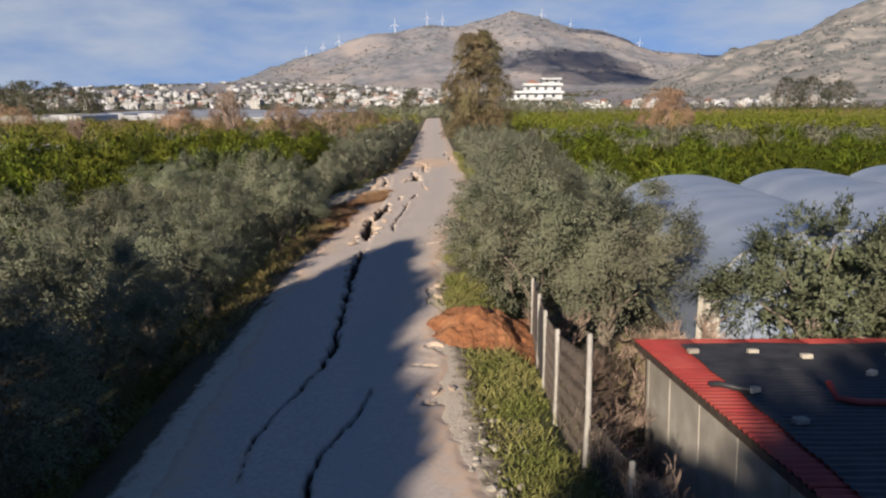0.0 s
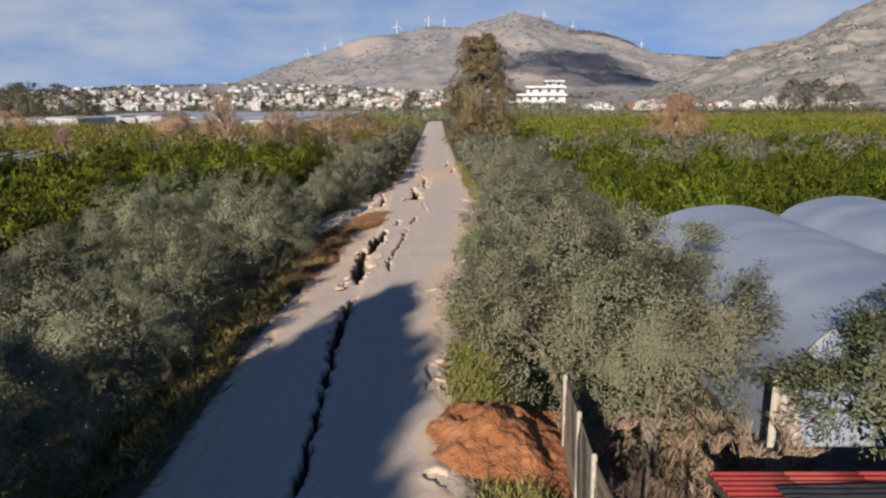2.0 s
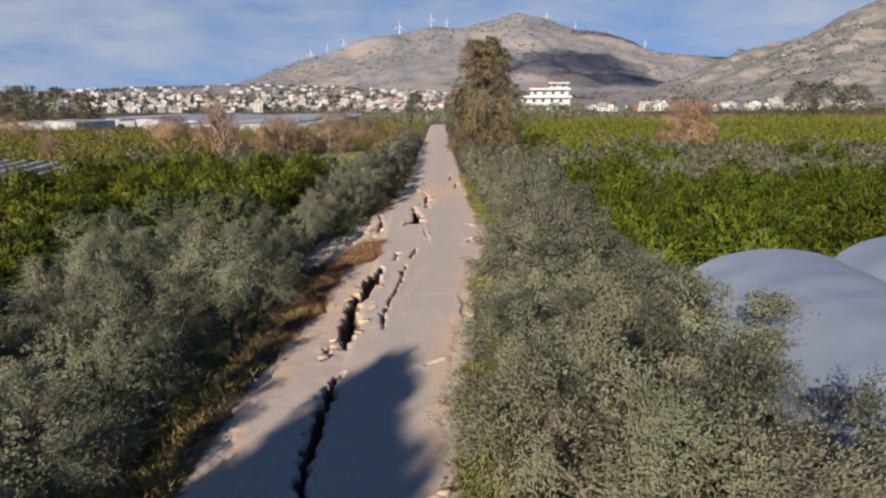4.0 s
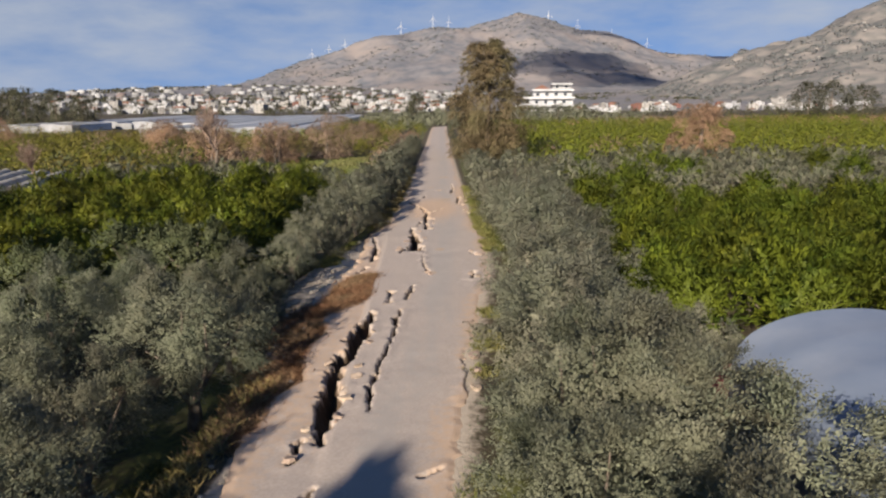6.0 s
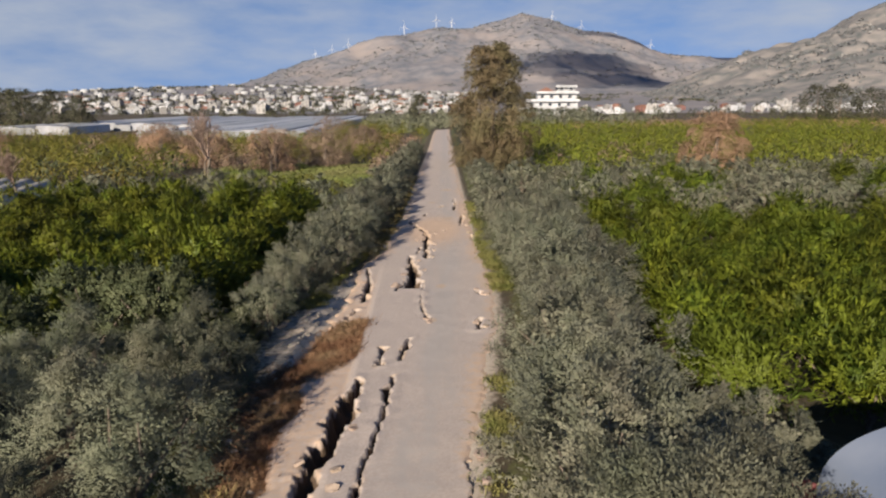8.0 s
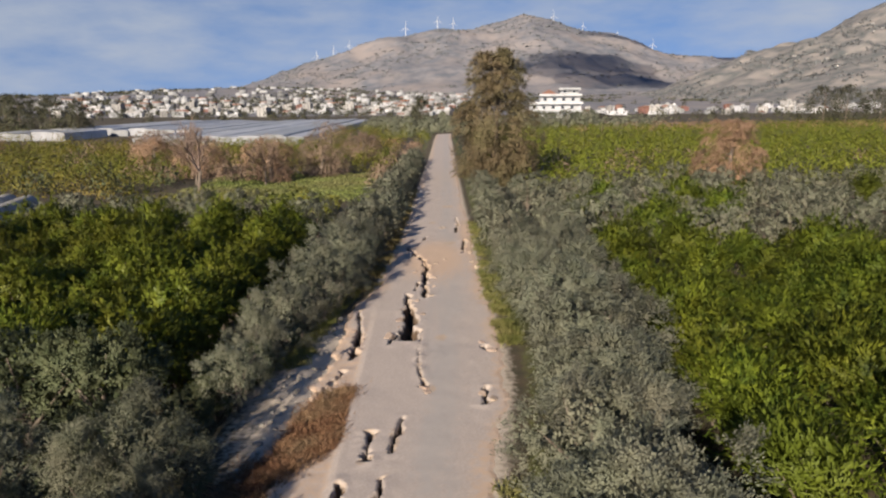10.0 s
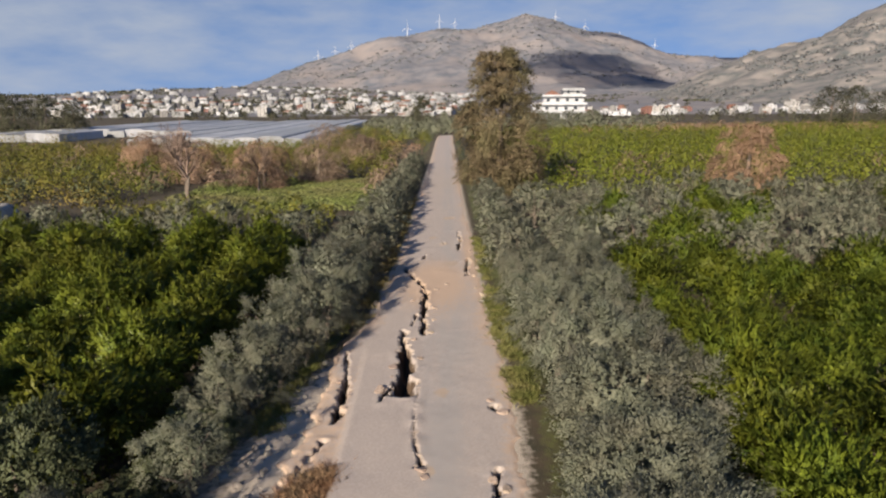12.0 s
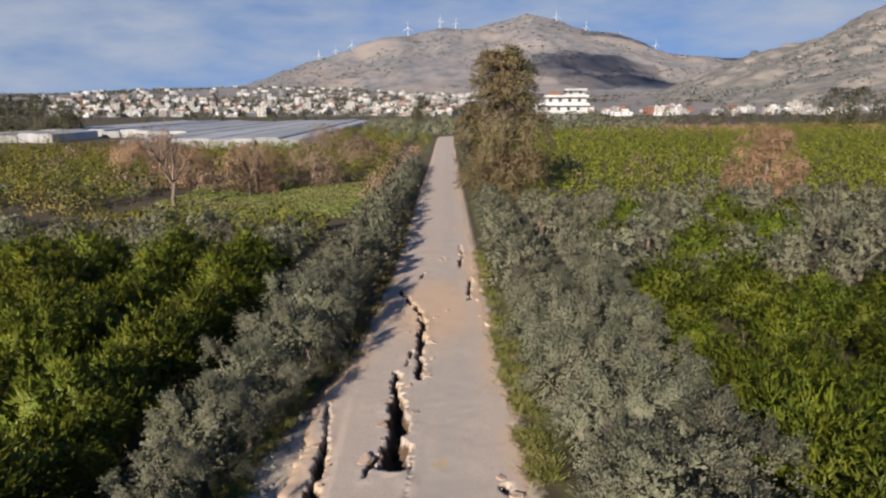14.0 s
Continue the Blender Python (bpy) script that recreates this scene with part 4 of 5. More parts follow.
def bare_tree(x, y, height, seed, label, density=1.0, material=M_TWIG):
    rng = random.Random(seed)
    paths = []

    def grow(p, d, length, r, depth):
        q = p + d * length
        mid = p.lerp(q, 0.5) + Vector((rng.uniform(-1, 1), rng.uniform(-1, 1), 0)) * length * 0.07
        paths.append([(p, r), (mid, r * 0.85), (q, r * 0.65)])
        if depth:
            for _ in range(3 + (rng.random() < 0.5 * density)):
                nd = (d + Vector((rng.uniform(-1, 1), rng.uniform(-1, 1), rng.uniform(-0.25, 0.8))) * 0.75).normalized()
                grow(q if rng.random() < 0.6 else mid, nd, length * rng.uniform(0.55, 0.8), r * 0.6, depth - 1)

    grow(Vector((0, 0, -0.3)), Vector((0.05, 0, 1)).normalized(), height * 0.36, height * 0.028, 0)
    for _ in range(4):
        grow(Vector((0.02, 0, height * 0.3)), Vector((rng.uniform(-0.8, 0.8), rng.uniform(-0.8, 0.8), 0.9)).normalized(), height * 0.27, height * 0.018, 4)
    ob = thing("bare_tree", label, "tree", pose(x, y, gz(x, y)))
    tv, tf = tubes(paths[:1], 7)
    part("trunk", from_arrays("trunk", tv, tf, M_BARK, smooth=True), ob)
    tv, tf = tubes(paths[1:], 3)
    part("branchwork", from_arrays("branchwork", tv, tf, material), ob)


bare_tree(-30.0, 110.5, 9.8, 4, "leafless tree with pinkish-brown twigs and a forked trunk")
bare_tree(-24.5, 121, 7.0, 5, "leafless tan-brown tree at the meadow edge", 1.4, M_REED)
bare_tree(-33.0, 118, 7.0, 8, "leafless orange-brown tree above the orchard", 1.2, M_REED)
for x, y, h, k in ((0.95, 20.9, 2.0, 21), (1.5, 20.1, 1.7, 22), (0.75, 13.4, 1.5, 23), (1.35, 17.6, 1.3, 24), (3.4, 20.6, 1.8, 25), (4.2, 20.9, 2.0, 26)):
    bare_tree(x, y, h, k, "small leafless grey-tan shrub by the fence and shed")
bare_tree(-44.0, 92, 6.0, 6, "leafless grey-pink shrub tree by the pale sheets", 1.2)
for i, (x, y, h, w) in enumerate(((-25, 127, 5.8, 9.5), (-18.5, 134, 4.8, 7.5), (-38, 136, 5.4, 9), (-60, 172, 5.5, 11), (-96, 168, 6, 12), (-26, 196, 6, 13), (-52, 152, 5, 8), (-15, 165, 5, 8))):
    feathery_tree("rusty_shrub", "large dry shrub with orange-brown feathery twigs", x, y, h, w, (M_RUST, M_REED)[i % 2], 120 + i, 9, 16000, 0.24, bush=True)
feathery_tree("rusty_tree", "rust-brown feathery tree among the citrus rows", 35.0, 108, 8.3, 8.4, M_RUST, 91, 15, 76000, 0.16, low=0.04, bush=True)


# ---- grass on the verges ----
def blades(name, label, material, spots, seed, height, lean=0.35, per=26, width=0.02, spread=0.16):
    rng = np.random.default_rng(seed)
    sp = np.repeat(np.array(spots), per, 0)
    base = sp[:, :3] + np.concatenate((rng.normal(0, spread, (len(sp), 2)), np.zeros((len(sp), 1))), 1)
    h = height * sp[:, 3:4] * rng.uniform(0.5, 1.25, (len(sp), 1))
    d = unit(np.concatenate((rng.normal(0, lean, (len(sp), 2)), np.ones((len(sp), 1))), 1))
    s = unit(np.concatenate((rng.normal(0, 1, (len(sp), 2)), np.zeros((len(sp), 1))), 1)) * width
    tip = base + d * h + np.concatenate((d[:, :2] * h * 0.5, np.zeros((len(sp), 1))), 1)
    mid = base + d * h * 0.55
    v = np.stack((base - s, base + s, mid + s * 0.8, tip, mid - s * 0.8), 1).reshape(-1, 3)
    return thing(name, label, "grass", kind="stuff", data=from_arrays(name, v, np.arange(len(v)).reshape(-1, 5), material))


def verge_spots(side, y0, y1, d0, d1, per_metre, seed, size=1.0, low=0.6):
    rng = random.Random(seed)
    out = []
    for _ in range(int((y1 - y0) * per_metre)):
        y = rng.uniform(y0, y1)
        d = rng.uniform(d0, d1)
        x = float(edge_l(y)) - d if side < 0 else float(edge_r(y)) + d
        if wobble(x, y, 1.2, seed) > -low:
            out.append((x, y, gz(x, y) - 0.02, size * rng.uniform(0.6, 1.2)))
    return out


def rust_spots():
    """A fringe along the road edge that widens into a patch on the sunk strip."""
    rng = random.Random(14)
    out = []
    for _ in range(1700):
        y = rng.uniform(32.0, 43.0)
        x = float(edge_l(y)) + 0.12 - abs(rng.gauss(0, 0.6))
        if vnoise(x, y, 0.9, 3) + 0.5 * vnoise(x, y, 2.6, 4) > -0.35:
            out.append((x, y, gz(x, y) - 0.02, rng.uniform(0.5, 1.25)))
    for _ in range(2400):
        u, w = rng.random(), rng.random()
        x = (-5.75 + 1.55 * u) * (1 - w) + (-6.1 + 2.2 * u) * w
        y = (41.6 + 2.0 * u) * (1 - w) + (46.6 + 1.3 * u) * w
        if min(u, 1 - u, w, 1 - w) < 0.16 * (1 + vnoise(x, y, 1.3, 8)) * rng.random() or vnoise(x, y, 2.2, 9) < -0.45 or u < 0.75 * (w - 0.35):
            continue
        zz = gz(x, y) if x < edge_l(y) else float(road_z(x, y)) - 0.08
        out.append((x, y, zz, rng.uniform(0.4, 1.1)))
    return out


blades("dry_grass", "rust-brown dry grass on the road's west verge", M_DRY, rust_spots(), 1, 0.24, 1.2, 22, 0.009, 0.2)
blades("straw_grass", "straw-coloured dry grass along the west verge", M_STRAW, verge_spots(-1, 20, 36, 0.5, 1.6, 14, 2) + verge_spots(-1, 60, 105, 0.1, 0.7, 5, 4), 2, 0.32, 0.7)
blades("green_grass", "fresh green grass and weeds on the verges", M_GRASS,
       verge_spots(1, 12, 19, 0.35, 2.0, 42, 3, 0.6, 0.2) + verge_spots(1, 21, 30, 0.15, 0.9, 30, 5, 0.8, 0.3) + verge_spots(1, 35, 41, 0.1, 0.6, 20, 6, 0.8) + verge_spots(1, 51, 63, 0.1, 0.7, 26, 9) + verge_spots(1, 63, 80, 0.1, 0.5, 6, 10) + verge_spots(-1, 12, 34, 1.0, 3.2, 30, 7, 0.9) + verge_spots(-1, 50, 62, 0.8, 1.8, 25, 8), 3, 0.26, 0.6, 36, 0.012)


def brush_spots():
    rng = random.Random(31)
    out = []
    for _ in range(420):
        x, y = rng.uniform(0.35, 2.2), rng.uniform(12.2, 21.5)
        if x > 1.7 and y < 19:
            x -= 0.9
        out.append((x, y, gz(x, y) - 0.03, rng.uniform(0.4, 1.3)))
    for _ in range(300):
        x, y = rng.uniform(1.6, 5.2), rng.uniform(19.4, 24.5)
        out.append((x, y, gz(x, y) - 0.03, rng.uniform(0.4, 1.1)))
    return out


blades("dry_brush", "dry grey-brown twigs and weeds between fence and shed", M_TWIG, brush_spots(), 8, 0.6, 0.8, 18, 0.01, 0.18)
blades("green_weeds", "green weeds at the foot of the fence", M_GRASS, [(x, y, z, s) for x, y, z, s in brush_spots()[::3]], 9, 0.35, 0.6, 20)


# ---- red soil heap, stones, broken asphalt ----
def lump(seed, sx, sy, sz, rough=0.25, sub=2):
    bm = bmesh.new()
    bmesh.ops.create_icosphere(bm, subdivisions=sub, radius=1.0)
    off = Vector((seed * 3.1, seed * 1.7, 0))
    for v in bm.verts:
        k = 1 + rough * (noise.noise(v.co * 1.6 + off) + 0.5 * noise.noise(v.co * 4 + off))
        v.co = Vector((v.co.x * sx * k, v.co.y * sy * k, v.co.z * sz * k))
    return bm


def build_heap():
    bm = bmesh.new()
    n = 64
    grid = [[None] * n for _ in range(n)]
    for j in range(n):
        for i in range(n):
            u, w = i / (n - 1) * 2 - 1, j / (n - 1) * 2 - 1
            r = math.hypot(u, w)
            h = max(0.0, 1 - r) ** 0.8 * (0.85 + 0.5 * noise.noise(Vector((u * 3, w * 3, 1)))) + (0.09 * noise.noise(Vector((u * 9, w * 9, 4))) + 0.07 * noise.noise(Vector((u * 21, w * 21, 7)))) * min(1.0, 2.5 * max(0.0, 1.05 - r))
            x, y = -0.8 + u * 1.5, 20.6 + w * 1.75
            zz = max(gz(x, y), -0.3) - 0.12
            grid[j][i] = bm.verts.new((x, y, zz + max(-0.05, h) * 0.72))
    for j in range(n - 1):
        for i in range(n - 1):
            bm.faces.new((grid[j][i], grid[j][i + 1], grid[j + 1][i + 1], grid[j + 1][i]))
    thing("earth_mound", "heap of fresh orange-red soil on the road edge", "mound", data=from_bm("earth_mound", bm, M_SOIL, True))


build_heap()


def scatter_chunks():
    rng = random.Random(21)
    meshes = []
    for k in range(5):
        bm = box(1.0, 0.72, 0.3, 0.0, base=False)
        bmesh.ops.subdivide_edges(bm, edges=bm.edges[:], cuts=1)
        for v in bm.verts:
            v.co += Vector((noise.noise(v.co * 2 + Vector((k * 7, 0, 0))), noise.noise(v.co * 2 + Vector((0, k * 5, 3))), 0.4 * noise.noise(v.co * 3 + Vector((k, 9, 0))))) * 0.3
            if abs(v.co.x) > 0.3 and abs(v.co.y) > 0.25:
                v.co *= 0.84
        meshes.append(from_bm("asphalt_chunk", bm, M_CHUNK))
    stone = [from_bm("stone", lump(k + 9, 0.5, 0.4, 0.32, 0.35, 1), M_STONE) for k in range(3)]
    big = [(-4.8, 31.0, .5), (-4.7, 32.4, .4), (-4.0, 33.0, .5), (-3.95, 34.0, .55), (-3.8, 35.4, .5), (-3.85, 36.2, .45), (-3.65, 38.2, .4), (-3.6, 39.2, .4), (-4.75, 36.6, .4),
           (-3.25, 52.5, .75), (-1.5, 58.4, .5), (-1.35, 60.2, .35), (0.75, 50.3, .6), (0.45, 51.2, .4), (0.1, 46.4, .45), (0.4, 45.9, .5), (-0.5, 36.5, .6), (-0.45, 35.4, .5), (-0.6, 34.2, .5),
           (-1.75, 47.1, .5), (-1.65, 46.7, .4), (-1.75, 24.1, .4), (-1.75, 23.0, .45), (-2.0, 17.0, .3), (-2.3, 16.9, .2), (-1.7, 17.1, .25), (1.2, 64.0, .6), (1.5, 63.6, .5), (0.95, 65.4, .45), (-1.3, 62, .5), (-2.4, 63.5, .4), (-1.2, 65.5, .45), (-2.3, 67.5, .5), (-0.6, 66.5, .4), (1.3, 70, .5), (1.5, 72, .45), (1.2, 75, .4), (1.0, 68, .5), (-2.9, 54.6, .5), (-1.9, 55.4, .45), (-2.2, 57.6, .4)]
    spots = [(x, y, s) for x, y, s in big]
    for line in CRACKS:
        for (x0, y0, w0), (x1, y1, w1) in zip(line[:-1], line[1:]):
            for _ in range(int((w0 + w1) * 2.6 + 0.5)):
                t = rng.random()
                w = w0 + (w1 - w0) * t
                side = rng.choice((-1, 1, 1))
                spots.append((x0 + (x1 - x0) * t + side * (w + rng.uniform(0.04, 0.14)), y0 + (y1 - y0) * t, rng.choice((0.08, 0.13, 0.2, 0.34)) * rng.uniform(0.8, 1.2)))
    for x, y, s in spots[:280]:
        s *= 0.62
        m = Matrix.LocRotScale((x, y, float(road_z(x, y)) + 0.035 * s), Euler((rng.uniform(-.3, .3), rng.uniform(-.3, .3), rng.uniform(0, 6.28))), (s, s, s))
        thing("asphalt_chunk", "pale broken piece of asphalt beside a crack", "rubble", m, "broken asphalt along the cracks", data=rng.choice(meshes))
    for _ in range(110):
        y = rng.uniform(12.2, 16.5)
        x = float(edge_r(y)) + rng.uniform(-0.1, 0.9)
        s = rng.choice((0.04, 0.06, 0.08, 0.14)) * rng.uniform(0.8, 1.3)
        m = Matrix.LocRotScale((x, y, gz(x, y) + 0.05 * s), Euler((0, 0, rng.uniform(0, 6.28))), (s, s, s))
        thing("stone", "pale stone on the grassy verge", "stone", m, "stones on the verge", data=rng.choice(stone))
    for _ in range(240):
        y = rng.choice((rng.uniform(30, 56), rng.gauss(48, 4)))
        x = float(edge_l(y)) - rng.uniform(-0.15, 1.3)
        s = 0.05 + 0.26 * rng.random() ** 3
        m = Matrix.LocRotScale((x, y, gz(x, y) + 0.05 * s), Euler((0, 0, rng.uniform(0, 6.28))), (s, s, s))
        thing("stone", "pale stone on the washed-out gravel bank", "stone", m, "stones on the bank", data=rng.choice(stone))


scatter_chunks()


# ---- shed ----
def build_shed():
    far, near = Vector((2.1, 18.85, 0.27)), Vector((1.88, 12.3, 1.0))
    e1 = (near - far).normalized()
    e2 = Vector((0.998, -0.034, 0)).normalized()
    up = e2.cross(-e1).normalized() if e2.cross(-e1).z > 0 else -e2.cross(-e1).normalized()
    base = Matrix(((e2.x, -e1.x, up.x, far.x), (e2.y, -e1.y, up.y, far.y), (e2.z, -e1.z, up.z, far.z), (0, 0, 0, 1)))
    ob = thing("shed", "low shed with a red corrugated roof under black membrane", "shed", Matrix.Translation((2.1, 18.85, -1.7)))
    to_local = Matrix.Translation((-2.1, -18.85, 1.7)) @ base
    width, depth = 6.6, 8.8

    def sheet(x0, x1, y0, y1, z, pitch, amp, material, name, label=""):
        along_y = pitch > 0
        n = int((y1 - y0) / abs(pitch) * 6) if along_y else 2
        vs, fs = [], []
        for j in range(n + 1):
            y = y0 + (y1 - y0) * j / n
            zz = z + amp * math.sin(2 * math.pi * (y - y0) / abs(pitch))
            vs += [(x0, y, zz), (x1, y, zz), (x0, y, zz - 0.006), (x1, y, zz - 0.006)]
        for j in range(n):
            a = j * 4
            fs += [(a, a + 1, a + 5, a + 4), (a + 2, a + 6, a + 7, a + 3), (a, a + 4, a + 6, a + 2), (a + 1, a + 3, a + 7, a + 5)]
        part(name, from_arrays(name, vs, fs, material), ob, label, to_local)

    # corrugated sheets, ribs running across the slope
    k = 0
    for x0 in np.arange(0, width, 1.1):
        for y0 in np.arange(-depth, 0, 2.2):
            sheet(x0, x0 + 1.12, y0, min(y0 + 2.24, 0.0), 0.004 * (k % 2), 0.16, 0.022, M_RED, "roof_sheet")
            k += 1
    # membrane, sagging and wrinkled
    nx, ny = 40, 300
    us, ws = np.meshgrid(np.linspace(0.72, width - 0.1, nx), np.linspace(-depth + 0.1, -0.62, ny))
    edge = 0.05 * wobble(ws, us * 0 + 1, 2.7)
    us = us + edge * np.clip(1.4 - us, 0, 1) + 0.055 * (ws + 0.62) * np.clip((width - us) / (width - 0.72), 0, 1)
    ws = ws - 0.05 * wobble(us, us * 0, 2.1) * np.clip(ws + 1.6, 0, 1)
    zs = 0.06 + 0.008 * wobble(us, ws, 3.1) + 0.016 * np.sin(2 * np.pi * ws / 0.16)
    v = np.stack((us, ws, zs), -1).reshape(-1, 3)
    i = np.arange(nx * ny).reshape(ny, nx)
    f = np.stack((i[:-1, :-1], i[:-1, 1:], i[1:, 1:], i[1:, :-1]), -1).reshape(-1, 4)
    part("membrane", from_arrays("membrane", v, f, M_MEMBRANE, True), ob, "black weatherproof membrane", to_local)
    # west wall of slabs, back wall, posts, fascia
    for y0 in np.arange(-8.6, -1.0, 1.4):
        bm = box(0.10, 1.38, 2.2, 0.012)
        part("wall_slab", from_bm("wall_slab", bm, M_PLASTER), ob, "", to_local @ Matrix.Translation((0.26, y0 + 0.7, -2.3)))
    for sx in (0.16, 2.2, 4.3, 6.4):
        for sy in (-0.15, -8.55):
            part("post", from_bm("post", box(0.12, 0.12, 2.3, 0.01), M_DARKWOOD), ob, "", to_local @ Matrix.Translation((sx + 0.12, sy, -2.42)))
    part("back_wall", from_bm("back_wall", box(6.2, 0.08, 1.9, 0.01), M_PLASTER), ob, "", to_local @ Matrix.Translation((3.3, -0.35, -2.0)))
    part("fascia", from_bm("fascia", box(0.06, 8.75, 0.12, 0.01), M_DARKWOOD), ob, "", to_local @ Matrix.Translation((0.03, -4.4, -0.16)))
    part("fascia", from_bm("fascia", box(6.5, 0.06, 0.12, 0.01), M_DARKWOOD), ob, "", to_local @ Matrix.Translation((3.3, -0.04, -0.16)))
    # weights on the membrane
    block = from_bm("brick_weight", box(0.2, 0.12, 0.09, 0.015), M_STONE)
    for u, w, a in ((0.72, -1.3, 10), (1.8, -1.35, 0), (2.6, -1.7, 0), (0.78, -3.6, 20), (3.1, -2.75, 40), (0.80, -4.9, 8), (4.2, -1.6, 5)):
        thing("brick_weight", "pale block holding the roof membrane down", "brick", base @ Matrix.Translation((u, w, 0.055)) @ pose(0, 0, 0, 0, 0, a), "blocks on the roof", data=block)
    tv, tf = tubes([[(base @ Vector(p), 0.045) for p in ((0.25, -3.3, 0.10), (0.32, -3.5, 0.16), (0.5, -3.62, 0.14), (0.74, -3.62, 0.10))]], 8)
    thing("hose", "short black hose end lying over the roof edge", "hose", data=from_arrays("hose", tv, tf, M_MEMBRANE, True))
    tv, tf = tubes([[(base @ Vector(p), 0.05) for p in ((1.75, -3.85, 0.30), (1.78, -4.05, 0.12), (2.0, -4.2, 0.11), (2.8, -4.25, 0.11), (4.2, -4.3, 0.11))]], 8)
    thing("red_pipe", "bent red metal pipe lying on the membrane", "pipe", data=from_arrays("red_pipe", tv, tf, M_RED, True))


build_shed()


# ---- wire fence ----
def build_fence():
    line = ((0.30, 20.5, 1.15), (0.16, 18.9, 1.25), (0.02, 17.5, 1.35), (-0.03, 16.2, 1.45), (0.1, 14.7, 1.9), (0.42, 13.6, 0.6), (0.6, 12.4, 0.5))
    ob = thing("fence", "wire fence on pale posts with a dark shade net", "fence", Matrix.Identity(4))
    for k, (x, y, top) in enumerate(line):
        b = gz(x, y) - 0.3
        tv, tf = tubes([[((x, y, b), 0.05), ((x + 0.01, y, b + (top - b) * 0.5), 0.045), ((x - 0.01, y + 0.01, top - 0.02), 0.04), ((x - 0.01, y + 0.01, top), 0.02)]], 7)
        part("post", from_arrays("post", tv, tf, M_CONCRETE), ob)
    wires = []
    for (x0, y0, t0), (x1, y1, t1) in zip(line[:-1], line[1:]):
        b0, b1 = gz(x0, y0) + 0.05, gz(x1, y1) + 0.05
        n = int(math.hypot(x1 - x0, y1 - y0) / 0.075)
        top0, top1 = min(t0, t1 + 0.2) - 0.1, min(t1, t0 + 0.2) - 0.1
        for i in range(n):
            for shift in (-3, 3):
                a, c = i / n, min(1, max(0, (i + shift) / n))
                p = (x0 + (x1 - x0) * a, y0 + (y1 - y0) * a, b0 + (b1 - b0) * a)
                q = (x0 + (x1 - x0) * c, y0 + (y1 - y0) * c, top0 + (top1 - top0) * c)
                wires.append([(p, 0.006), (q, 0.006)])
        for h in (0.0, 0.25, 0.5, 0.75, 1.0):
            wires.append([((x0, y0, b0 + (top0 - b0) * h), 0.008), ((x1, y1, b1 + (top1 - b1) * h), 0.008)])
    tv, tf = tubes(wires, 3)
    part("wire_mesh", from_arrays("wire_mesh", tv, tf, M_WIRE), ob)
    rows = []
    for j in range(13):
        for i in range(30):
            u, w = i / 29, j / 12
            x = 0.34 + (0.06 - 0.34) * u + 0.04 * math.sin(u * 25 + w * 3)
            y = 20.5 - 2.6 * u
            top, low = 1.2 - 0.1 * math.sin(u * math.pi), 0.35 - 0.5 * u
            rows.append((x, y, low + (top - low) * w))
    i = np.arange(13 * 30).reshape(13, 30)
    f = np.stack((i[:-1, :-1], i[:-1, 1:], i[1:, 1:], i[1:, :-1]), -1).reshape(-1, 4)
    part("shade_net", from_arrays("shade_net", rows, f, M_NET, True), ob, "dark shade net hung on the wires")


build_fence()


